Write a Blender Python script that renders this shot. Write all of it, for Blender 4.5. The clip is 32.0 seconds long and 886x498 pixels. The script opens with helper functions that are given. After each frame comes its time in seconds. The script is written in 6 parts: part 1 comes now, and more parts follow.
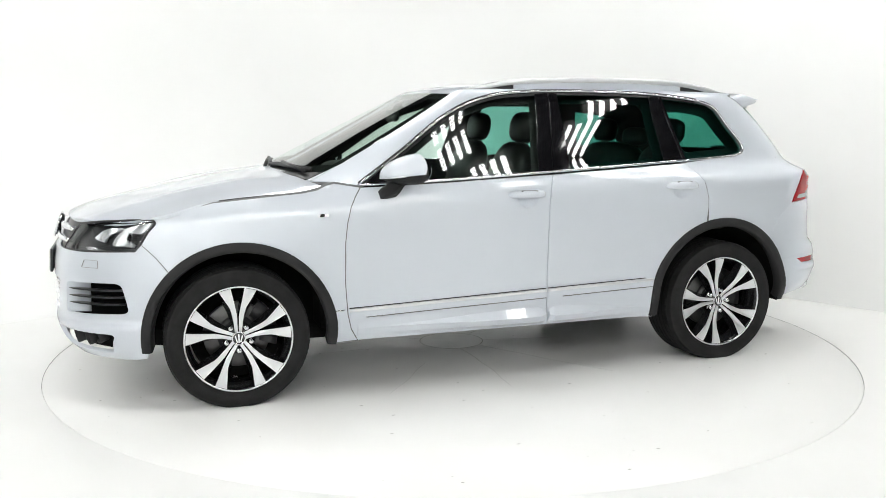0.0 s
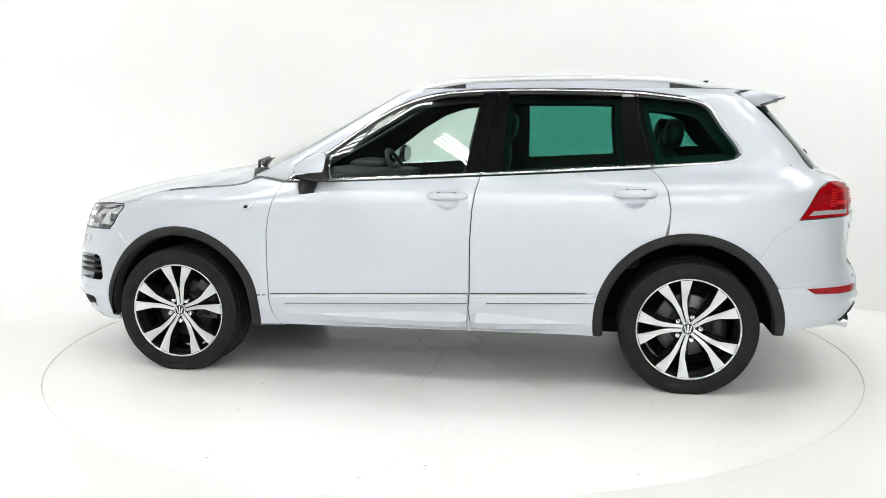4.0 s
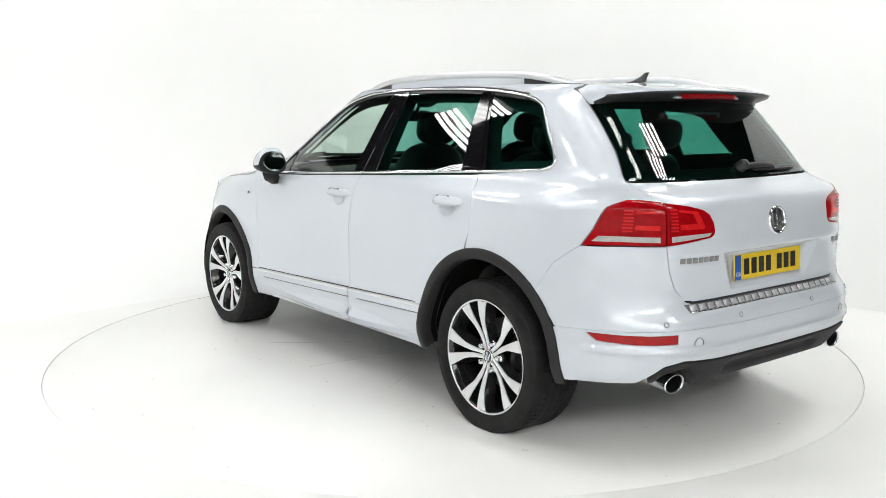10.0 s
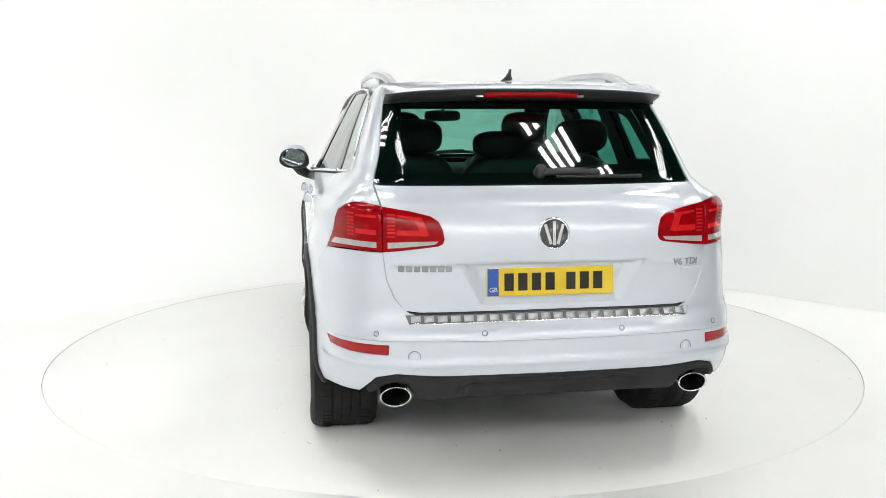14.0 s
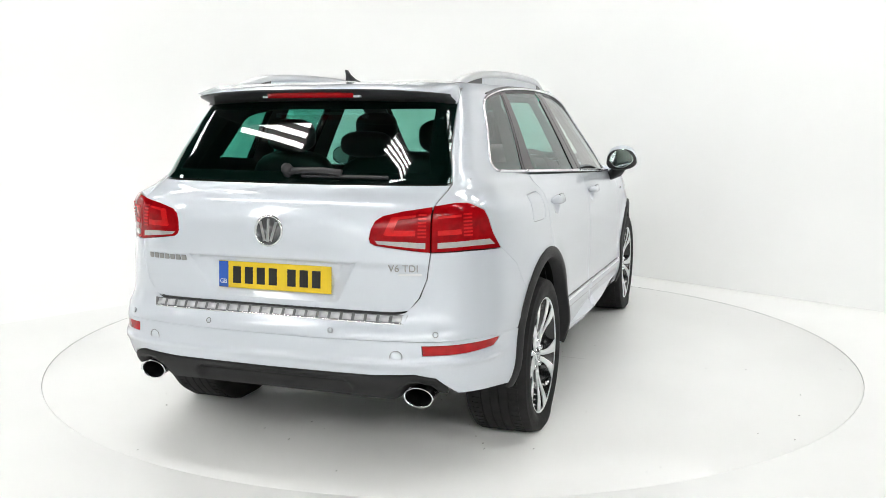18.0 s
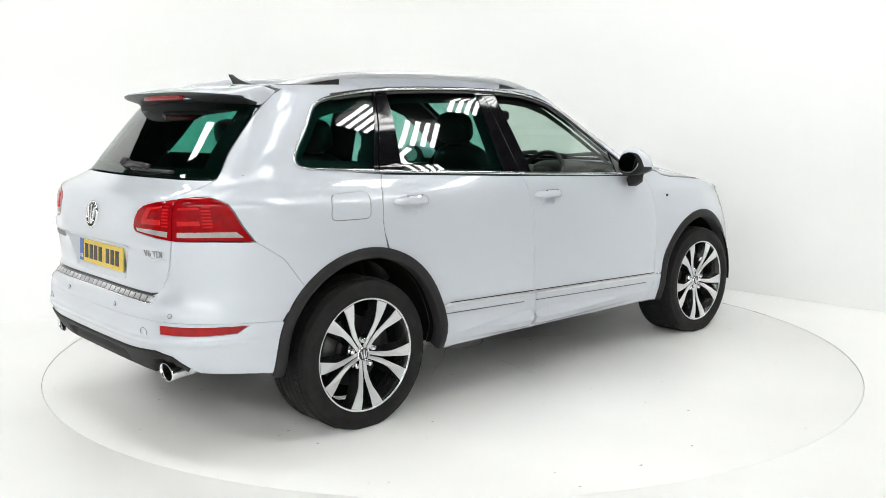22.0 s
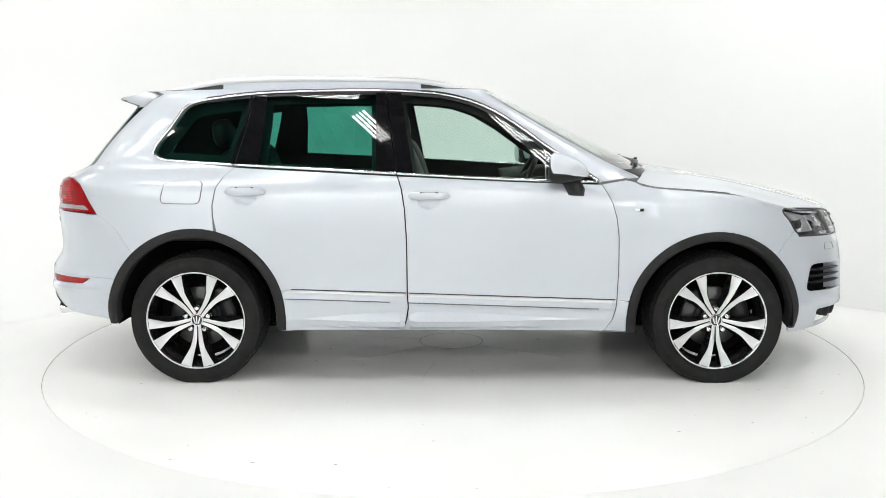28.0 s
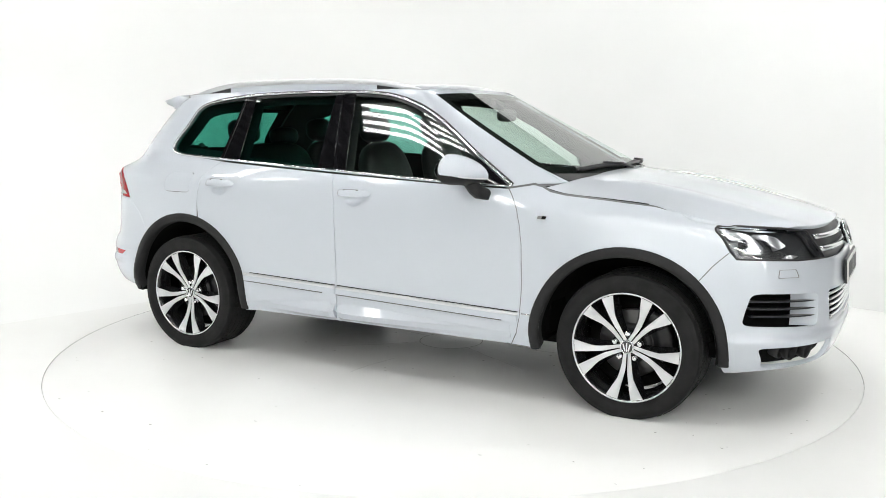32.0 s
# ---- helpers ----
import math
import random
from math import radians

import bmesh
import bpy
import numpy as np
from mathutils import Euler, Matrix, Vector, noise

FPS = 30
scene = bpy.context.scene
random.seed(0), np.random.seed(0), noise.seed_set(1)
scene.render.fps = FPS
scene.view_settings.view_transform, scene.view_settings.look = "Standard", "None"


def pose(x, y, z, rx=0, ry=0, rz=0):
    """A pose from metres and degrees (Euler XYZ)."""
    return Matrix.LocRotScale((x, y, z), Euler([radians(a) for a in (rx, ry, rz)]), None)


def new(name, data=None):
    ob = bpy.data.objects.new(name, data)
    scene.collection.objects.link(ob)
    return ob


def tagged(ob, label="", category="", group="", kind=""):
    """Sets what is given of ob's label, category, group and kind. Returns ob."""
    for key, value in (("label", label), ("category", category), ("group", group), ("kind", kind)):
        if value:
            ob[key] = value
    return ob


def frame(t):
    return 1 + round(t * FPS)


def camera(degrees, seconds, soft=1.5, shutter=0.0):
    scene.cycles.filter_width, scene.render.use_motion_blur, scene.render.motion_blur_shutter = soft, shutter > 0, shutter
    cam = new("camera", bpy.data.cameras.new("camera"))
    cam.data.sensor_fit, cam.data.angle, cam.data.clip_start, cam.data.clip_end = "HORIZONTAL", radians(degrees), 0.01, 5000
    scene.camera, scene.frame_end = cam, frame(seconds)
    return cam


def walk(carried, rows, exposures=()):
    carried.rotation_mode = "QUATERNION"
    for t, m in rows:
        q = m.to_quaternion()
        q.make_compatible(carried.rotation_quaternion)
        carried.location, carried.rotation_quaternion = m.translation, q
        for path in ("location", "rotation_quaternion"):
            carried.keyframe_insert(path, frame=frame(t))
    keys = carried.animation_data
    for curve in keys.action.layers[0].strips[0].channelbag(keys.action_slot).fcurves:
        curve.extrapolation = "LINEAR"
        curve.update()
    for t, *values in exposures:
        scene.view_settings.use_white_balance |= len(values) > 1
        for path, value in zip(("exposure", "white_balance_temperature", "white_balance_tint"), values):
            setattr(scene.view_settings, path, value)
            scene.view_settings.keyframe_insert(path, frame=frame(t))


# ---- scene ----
# A fixed camera before a turntable in a white photo studio; origin at the
# turntable's centre, floor at z = 0. The car turns with the table.
cam = camera(52.94, 32.0, soft=0.85)
EYE = (0.0, -5.760, 1.467)
walk(cam, [(0.0, pose(*EYE, 81.586, 0.04, 0.531)), (32.0, pose(*EYE, 81.586, 0.04, 0.531))],
     exposures=[(0.0, 0.0), (32.0, 0.0)])

START_TURN, TURN_RATE = 199.41, -7.112      # degrees, degrees a second
CAR_X, CAR_Y = 0.023, -0.006                # the car's middle on the table
TABLE_R = 2.485
# ---- light: fluorescent banks under a dim shed roof, white walls all round ----
world = bpy.data.worlds.new("studio_world")
world.use_nodes = True
scene.world = world
world.node_tree.nodes["Background"].inputs[0].default_value = (0.9, 0.95, 1.0, 1)
world.node_tree.nodes["Background"].inputs[1].default_value = 0.02
TUBE_STRENGTH = 24.0
# ---- materials ----
def material(name, colour, rough=0.5, metal=0.0, vary=0.0, vary_scale=6.0, grain=0.0, grain_scale=200.0,
             coat=0.0, coat_rough=0.03, rough_vary=0.0, emit=None, emit_strength=0.0, ior=1.5, second=None, spec=0.5):
    """A principled surface with variation at two scales in its colour, gloss and relief."""
    m = bpy.data.materials.new(name)
    m.use_nodes = True
    nt = m.node_tree
    b = nt.nodes["Principled BSDF"]
    b.inputs["Roughness"].default_value = rough
    b.inputs["Metallic"].default_value = metal
    b.inputs["IOR"].default_value = ior
    b.inputs["Specular IOR Level"].default_value = spec
    b.inputs["Coat Weight"].default_value = coat
    b.inputs["Coat Roughness"].default_value = coat_rough
    b.inputs["Base Color"].default_value = (*colour, 1)
    if vary or grain or rough_vary:
        tc = nt.nodes.new("ShaderNodeTexCoord")
    if vary:
        big = nt.nodes.new("ShaderNodeTexNoise")
        big.inputs["Scale"].default_value = vary_scale
        big.inputs["Detail"].default_value = 6.0
        nt.links.new(tc.outputs["Object"], big.inputs["Vector"])
        ramp = nt.nodes.new("ShaderNodeMix")
        ramp.data_type = "RGBA"
        other = second or tuple(c * (1 - vary) for c in colour)
        ramp.inputs["A"].default_value = (*colour, 1)
        ramp.inputs["B"].default_value = (*other, 1)
        lim = nt.nodes.new("ShaderNodeMapRange")
        lim.inputs["From Min"].default_value, lim.inputs["From Max"].default_value = 0.35, 0.7
        nt.links.new(big.outputs["Fac"], lim.inputs["Value"])
        nt.links.new(lim.outputs["Result"], ramp.inputs["Factor"])
        nt.links.new(ramp.outputs["Result"], b.inputs["Base Color"])
    if rough_vary:
        rn = nt.nodes.new("ShaderNodeTexNoise")
        rn.inputs["Scale"].default_value = vary_scale * 2.3
        rn.inputs["Detail"].default_value = 8.0
        nt.links.new(tc.outputs["Object"], rn.inputs["Vector"])
        rr = nt.nodes.new("ShaderNodeMapRange")
        rr.inputs["To Min"].default_value, rr.inputs["To Max"].default_value = max(rough - rough_vary, 0.0), rough + rough_vary
        nt.links.new(rn.outputs["Fac"], rr.inputs["Value"])
        nt.links.new(rr.outputs["Result"], b.inputs["Roughness"])
    if grain:
        gn = nt.nodes.new("ShaderNodeTexNoise")
        gn.inputs["Scale"].default_value = grain_scale
        gn.inputs["Detail"].default_value = 3.0
        nt.links.new(tc.outputs["Object"], gn.inputs["Vector"])
        bump = nt.nodes.new("ShaderNodeBump")
        bump.inputs["Strength"].default_value = grain
        bump.inputs["Distance"].default_value = 0.001
        nt.links.new(gn.outputs["Fac"], bump.inputs["Height"])
        nt.links.new(bump.outputs["Normal"], b.inputs["Normal"])
    if emit:
        b.inputs["Emission Color"].default_value = (*emit, 1)
        b.inputs["Emission Strength"].default_value = emit_strength
    return m


def glass_material(name, tint, gloss=1.0):
    """A thin tinted pane: clear transmission through the tint, with the sharp gloss of glass over it."""
    m = bpy.data.materials.new(name)
    m.use_nodes = True
    nt = m.node_tree
    nt.nodes.remove(nt.nodes["Principled BSDF"])
    out = nt.nodes["Material Output"]
    tr = nt.nodes.new("ShaderNodeBsdfTransparent")
    tr.inputs["Color"].default_value = (*tint, 1)
    gl = nt.nodes.new("ShaderNodeBsdfGlossy")
    gl.inputs["Roughness"].default_value = 0.0
    gl.inputs["Color"].default_value = (gloss, gloss, gloss, 1)
    lw = nt.nodes.new("ShaderNodeLayerWeight")
    lw.inputs["Blend"].default_value = 0.5
    power = nt.nodes.new("ShaderNodeMath")
    power.operation = "POWER"
    power.inputs[1].default_value = 5.0
    scale = nt.nodes.new("ShaderNodeMath")
    scale.operation = "MULTIPLY_ADD"
    scale.inputs[1].default_value, scale.inputs[2].default_value = 0.945, 0.055
    mix = nt.nodes.new("ShaderNodeMixShader")
    nt.links.new(lw.outputs["Facing"], power.inputs[0])
    nt.links.new(power.outputs["Value"], scale.inputs[0])
    nt.links.new(scale.outputs["Value"], mix.inputs["Fac"])
    nt.links.new(tr.outputs["BSDF"], mix.inputs[1])
    nt.links.new(gl.outputs["BSDF"], mix.inputs[2])
    nt.links.new(mix.outputs["Shader"], out.inputs["Surface"])
    return m


def paint_material(name, colour):
    """Silver metallic lacquer: fine flakes under a clear coat, faint waviness."""
    m = material(name, colour, rough=0.46, metal=0.20, coat=1.0, coat_rough=0.012)
    nt = m.node_tree
    b = nt.nodes["Principled BSDF"]
    tc = nt.nodes.new("ShaderNodeTexCoord")
    fl = nt.nodes.new("ShaderNodeTexVoronoi")
    fl.inputs["Scale"].default_value = 900.0
    nt.links.new(tc.outputs["Object"], fl.inputs["Vector"])
    mx = nt.nodes.new("ShaderNodeMix")
    mx.data_type = "RGBA"
    mx.inputs["A"].default_value = (*colour, 1)
    mx.inputs["B"].default_value = (*(min(1, c * 1.12) for c in colour), 1)
    nt.links.new(fl.outputs["Color"], mx.inputs["Factor"])
    nt.links.new(mx.outputs["Result"], b.inputs["Base Color"])
    wv = nt.nodes.new("ShaderNodeTexNoise")
    wv.inputs["Scale"].default_value = 2.5
    nt.links.new(tc.outputs["Object"], wv.inputs["Vector"])
    bump = nt.nodes.new("ShaderNodeBump")
    bump.inputs["Strength"].default_value = 0.005
    bump.inputs["Distance"].default_value = 0.02
    nt.links.new(wv.outputs["Fac"], bump.inputs["Height"])
    nt.links.new(bump.outputs["Normal"], b.inputs["Coat Normal"])
    return m


PAINT = paint_material("silver_paint", (0.578, 0.614, 0.668))
CLADDING = material("black_cladding", (0.024, 0.024, 0.025), 0.6, spec=0.25, vary=0.3, grain=0.5, grain_scale=400)
GLOSS_BLACK = material("gloss_black", (0.006, 0.006, 0.007), 0.05, spec=0.4, rough_vary=0.03)
SATIN_BLACK = material("satin_black", (0.02, 0.02, 0.022), 0.35, vary=0.2, rough_vary=0.08)
SATIN_GREY = material("grey_underside", (0.030, 0.032, 0.034), 0.35, vary=0.15, spec=0.35)
DARK_VOID = material("underbody_black", (0.006, 0.006, 0.006), 0.85, spec=0.1, vary=0.4)
CHROME = material("chrome_trim", (0.82, 0.83, 0.85), 0.18, metal=1.0, rough_vary=0.05, vary=0.05)
SATIN_CHROME = material("satin_aluminium", (0.74, 0.75, 0.77), 0.38, metal=0.7, rough_vary=0.06, vary=0.08)
RUBBER = material("tyre_rubber", (0.017, 0.017, 0.017), 0.7, spec=0.2, vary=0.35, vary_scale=14, grain=0.6, grain_scale=260, rough_vary=0.12)
ALLOY_FACE = material("machined_alloy", (0.80, 0.81, 0.82), 0.38, metal=0.75, rough_vary=0.06, vary=0.06)
ALLOY_BLACK = material("black_alloy", (0.012, 0.012, 0.013), 0.12, coat=0.6, rough_vary=0.05)
DISC_STEEL = material("brake_disc_steel", (0.13, 0.13, 0.13), 0.42, metal=1.0, vary=0.25, rough_vary=0.1)
# grey of inlays and trim; also stands in for shade behind shut lines
INLAY_SHADE_GREY = material("handle_inlay_grey", (0.16, 0.165, 0.17), 0.4, vary=0.15)
CALIPER = material("caliper_grey", (0.35, 0.35, 0.35), 0.5, metal=0.6, vary=0.2)
FRONT_GLASS = glass_material("front_tinted_glass", (0.77, 0.885, 0.835))
PRIVACY_GLASS = glass_material("privacy_glass", (0.21, 0.53, 0.455))
REAR_GLASS = glass_material("rear_privacy_glass", (0.22, 0.54, 0.46))
SCREEN_GLASS = glass_material("windscreen_glass", (0.80, 0.90, 0.84))
LENS_CLEAR = glass_material("clear_lens", (0.93, 0.94, 0.95))
LENS_RED = material("red_lens", (0.33, 0.002, 0.005), 0.06, spec=0.12, coat=0.22, coat_rough=0.02, vary=0.3, vary_scale=30)
LENS_RED_BRIGHT = material("bright_red_lens", (0.62, 0.012, 0.014), 0.2, spec=0.2, coat=0.2, vary=0.2, vary_scale=40)
REFLECTOR_RED = material("reflector_red", (0.40, 0.008, 0.010), 0.12, spec=0.25, coat=0.3, vary=0.25, vary_scale=30)
LENS_WHITE = material("pale_lens", (0.44, 0.42, 0.41), 0.15, coat=1.0, vary=0.15, vary_scale=40)
TRIM_DARK = material("dark_interior_trim", (0.018, 0.0175, 0.017), 0.6, vary=0.3, grain=0.3)
LEATHER = material("black_leather", (0.014, 0.0135, 0.0135), 0.45, vary=0.35, grain=0.8, grain_scale=320, rough_vary=0.1)
HEADLINING = material("dark_headlining", (0.05, 0.05, 0.048), 0.9, vary=0.2, grain=0.4)
PLATE_YELLOW = material("plate_yellow", (0.78, 0.55, 0.02), 0.35, vary=0.08, vary_scale=20, coat=0.3)
PLATE_BLUE = material("plate_blue", (0.02, 0.10, 0.45), 0.35, vary=0.1, coat=0.3)
PLATE_BLACK = material("plate_black", (0.01, 0.01, 0.01), 0.4, vary=0.2)
PLATE_WHITE = material("plate_white", (0.75, 0.75, 0.72), 0.35, vary=0.08, coat=0.3)
REFLECTOR = material("lamp_reflector", (0.88, 0.89, 0.91), 0.25, metal=0.7, rough_vary=0.04, vary=0.05)
STEP_METAL = material("ribbed_step_metal", (0.62, 0.63, 0.65), 0.45, metal=0.9, vary=0.15, vary_scale=30, rough_vary=0.1)
LAMP_GREY = material("lamp_housing_grey", (0.13, 0.133, 0.138), 0.2, metal=0.5, vary=0.2, rough_vary=0.08)
MIRROR = material("mirror_glass", (0.30, 0.34, 0.34), 0.0, metal=1.0)
FLOOR_WHITE = material("studio_floor_paint", (0.91, 0.91, 0.90), 0.42, vary=0.05, vary_scale=0.8, rough_vary=0.1, coat=0.2, coat_rough=0.22)
TABLE_WHITE = material("turntable_paint", (0.91, 0.91, 0.90), 0.40, vary=0.05, vary_scale=0.9, rough_vary=0.1, coat=0.2, coat_rough=0.2)
WALL_WHITE = material("studio_wall_paint", (0.90, 0.903, 0.90), 0.75, vary=0.03, vary_scale=0.5, grain=0.15, grain_scale=60)
PRINT_BLACK = material("printed_black_border", (0.008, 0.008, 0.008), 0.8, spec=0.1, vary=0.2)
SHED_PALE = material("shed_wall_paint", (0.80, 0.80, 0.79), 0.8, vary=0.1, vary_scale=0.4)
SHED_GREY = material("shed_roof_grey", (0.06, 0.06, 0.063), 0.8, vary=0.3, vary_scale=0.7)
SHED_DARK = material("shed_wall_dark", (0.26, 0.26, 0.265), 0.8, vary=0.2, vary_scale=0.4)
SHED_STEEL = material("shed_beam_steel", (0.05, 0.05, 0.05), 0.6, vary=0.3)
SCUFF = material("floor_scuff", (0.56, 0.55, 0.53), 0.6, vary=0.4, vary_scale=25)
GAP_DARK = material("turntable_gap", (0.30, 0.30, 0.30), 0.8, vary=0.3)
TUBE = material("fluorescent_tube", (0.9, 0.9, 0.9), 0.5, emit=(0.985, 0.99, 0.966), emit_strength=TUBE_STRENGTH)
TUBE_HOUSING = material("lamp_housing_grey_steel", (0.07, 0.07, 0.07), 0.6, vary=0.1)
# ---- mesh helpers ----
def part(name, bm, mat, parent=None, label="", smooth=True, place=None):
    """Links a bmesh as one mesh object, under a thing or a part."""
    me = bpy.data.meshes.new(name)
    bm.to_mesh(me)
    bm.free()
    return part_mesh(name, me, mat, parent, label, smooth, place)


def part_mesh(name, me, mat, parent=None, label="", smooth=True, place=None):
    me.materials.append(mat)
    if smooth:
        me.polygons.foreach_set("use_smooth", [True] * len(me.polygons))
    ob = new(name, me)
    if parent:
        ob.parent = parent
    if place is not None:
        ob.matrix_basis = place
    if label:
        tagged(ob, label)
    return ob


def box_bm(size, at=(0, 0, 0), bevel=0.0, segments=2, turn=None):
    bm = bmesh.new()
    bmesh.ops.create_cube(bm, size=1.0)
    bmesh.ops.scale(bm, vec=size, verts=bm.verts)
    if bevel:
        bmesh.ops.bevel(bm, geom=bm.edges[:], offset=bevel, segments=segments, profile=0.6, affect="EDGES")
    if turn is not None:
        bmesh.ops.transform(bm, matrix=turn, verts=bm.verts)
    bmesh.ops.translate(bm, vec=at, verts=bm.verts)
    return bm


def lathe_bm(profile, steps=48, axis="y", closed=False, arc=(0.0, 360.0)):
    """Turns a profile of (radius, along) about the axis through the origin."""
    bm = bmesh.new()
    full = abs(arc[1] - arc[0]) >= 359.9
    n = steps if full else steps + 1
    rings = []
    for i in range(n):
        a = radians(arc[0] + (arc[1] - arc[0]) * i / steps)
        c, s = math.cos(a), math.sin(a)
        ring = []
        for r, w in profile:
            if axis == "y":
                p = (r * c, w, r * s)
            elif axis == "x":
                p = (w, r * c, r * s)
            else:
                p = (r * c, r * s, w)
            ring.append(bm.verts.new(p))
        rings.append(ring)
    m = len(profile)
    for i in range(n if full else n - 1):
        a, b = rings[i], rings[(i + 1) % n]
        for k in range(m if closed else m - 1):
            bm.faces.new((a[k], a[(k + 1) % m], b[(k + 1) % m], b[k]))
    bmesh.ops.remove_doubles(bm, verts=bm.verts, dist=1e-6)
    bmesh.ops.recalc_face_normals(bm, faces=bm.faces)
    return bm


def sweep_bm(points, section, up=(0, 0, 1), closed_section=True, cap=True):
    """Sweeps a section of (side, up) offsets along a line of points."""
    bm = bmesh.new()
    pts = [Vector(p) for p in points]
    rings = []
    for i, p in enumerate(pts):
        d = (pts[min(i + 1, len(pts) - 1)] - pts[max(i - 1, 0)]).normalized()
        u0 = Vector(up[i]) if isinstance(up, list) else Vector(up)
        side = d.cross(u0).normalized()
        u = side.cross(d).normalized()
        rings.append([bm.verts.new(p + side * a + u * b) for a, b in section])
    m = len(section)
    for a, b in zip(rings, rings[1:]):
        for k in range(m if closed_section else m - 1):
            bm.faces.new((a[k], a[(k + 1) % m], b[(k + 1) % m], b[k]))
    if cap and closed_section:
        bm.faces.new(rings[0][::-1])
        bm.faces.new(rings[-1])
    bmesh.ops.recalc_face_normals(bm, faces=bm.faces)
    return bm


def round_section(rx, ry, n=10):
    return [(rx * math.cos(2 * math.pi * i / n), ry * math.sin(2 * math.pi * i / n)) for i in range(n)]


def prism_bm(outline, depth, bevel=0.0, segments=2):
    """An outline in the plane of x and y, given depth along z from 0."""
    bm = bmesh.new()
    f = bm.faces.new([bm.verts.new((x, y, 0)) for x, y in outline])
    ext = bmesh.ops.extrude_face_region(bm, geom=[f])
    bmesh.ops.translate(bm, vec=(0, 0, depth), verts=[v for v in ext["geom"] if isinstance(v, bmesh.types.BMVert)])
    bmesh.ops.recalc_face_normals(bm, faces=bm.faces)
    if bevel:
        bmesh.ops.bevel(bm, geom=bm.edges[:], offset=bevel, segments=segments, profile=0.6, affect="EDGES")
    return bm


# ---- the body's skin: level outlines whose measures change with height ----
def level_table(zs, values):
    """A smooth curve through values over heights, kept as a fine table."""
    zs, values = np.array(zs, float), np.array(values, float)
    h = np.diff(zs)
    d = np.diff(values) / h
    slope = np.zeros_like(values)
    for i in range(1, len(zs) - 1):
        if d[i - 1] * d[i] > 0:
            w1, w2 = 2 * h[i] + h[i - 1], h[i] + 2 * h[i - 1]
            slope[i] = (w1 + w2) / (w1 / d[i - 1] + w2 / d[i])
    slope[0], slope[-1] = d[0], d[-1]
    grid = np.linspace(zs[0], zs[-1], 1500)
    k = np.clip(np.searchsorted(zs, grid) - 1, 0, len(h) - 1)
    s = (grid - zs[k]) / h[k]
    out = ((1 + 2 * s) * (1 - s) ** 2 * values[k] + s * (1 - s) ** 2 * h[k] * slope[k]
           + s * s * (3 - 2 * s) * values[k + 1] + s * s * (s - 1) * h[k] * slope[k + 1])
    return lambda z: np.interp(z, grid, out)


def smooth_step(v, a, b):
    s = np.clip((np.asarray(v, float) - a) / (b - a), 0, 1)
    return s * s * (3 - 2 * s)


def over_belt(low, high):
    """Tables rule the body; above the belt an even curve takes over, for calm glass."""
    def f(z):
        k = smooth_step(z, 1.13, 1.23)
        return low(z) * (1 - k) + high(np.asarray(z, float) - 1.2) * k
    return f


half_width = level_table(
    [0.20, 0.28, 0.34, 0.42, 0.50, 0.57, 0.66, 0.75, 0.85, 0.95, 1.04, 1.12, 1.18, 1.24, 1.32, 1.42, 1.52, 1.60, 1.66],
    [0.86, 0.905, 0.930, 0.948, 0.943, 0.938, 0.941, 0.944, 0.944, 0.937, 0.924, 0.900, 0.872, 0.840, 0.793, 0.742, 0.693, 0.650, 0.600])
rear_x = level_table(
    [0.20, 0.28, 0.34, 0.42, 0.50, 0.57, 0.64, 0.69, 0.75, 0.85, 0.95, 1.02, 1.12, 1.20, 1.24, 1.32, 1.42, 1.52, 1.60, 1.66],
    [-2.15, -2.22, -2.30, -2.36, -2.385, -2.385, -2.375, -2.33, -2.325, -2.335, -2.345, -2.338, -2.275, -2.115, -2.080, -2.020, -1.998, -1.919, -1.845, -1.76])
rear_n = level_table([0.20, 0.57, 0.85, 0.98, 1.12, 1.20, 1.32, 1.52, 1.66], [4.5, 5.5, 5.0, 4.6, 5.5, 11.0, 12.5, 12.5, 12.5])
tail_crown = level_table([0.20, 1.02, 1.12, 1.20, 1.32, 1.52, 1.66], [0.0, 0.004, 0.03, 0.072, 0.072, 0.060, 0.05])
nose_x = level_table([0.20, 0.28, 0.34, 0.42, 0.50, 0.60, 0.70, 0.80, 0.88, 0.95, 1.00, 1.04, 1.12, 1.20],
                     [2.20, 2.29, 2.325, 2.345, 2.35, 2.352, 2.35, 2.335, 2.31, 2.275, 2.21, 2.12, 1.90, 1.75])
nose_n = level_table([0.20, 0.45, 0.62, 0.80, 0.95, 1.20], [3.2, 3.5, 3.3, 2.9, 2.7, 2.6])
waist = level_table([0.2, 1.10, 1.14, 1.20, 1.24, 1.32, 1.52, 1.66], [0.0, 0.0, 0.03, 0.105, 0.12, 0.11, 0.06, 0.05])
brow = level_table([0.2, 1.0, 1.11, 1.2, 1.66], [0.0, 0.0, 0.035, 0.0, 0.0])
REAR_MID = -0.8
shoulder = level_table([1.0, 1.61, 1.635, 1.66], [0.0, 0.0, 0.022, 0.08])
half_width = over_belt(half_width, lambda d: 0.862 - 0.49 * d - 0.10 * d * d - shoulder(d + 1.2))
rear_x = over_belt(rear_x, lambda d: -2.096 + 0.80 * d + 0.10 * d * d)
rear_n = over_belt(rear_n, lambda d: 12.5 + 0 * d)
tail_crown = over_belt(tail_crown, lambda d: 0.092 - 0.04 * d)
waist = over_belt(waist, lambda d: 0.122 - 0.19 * d)


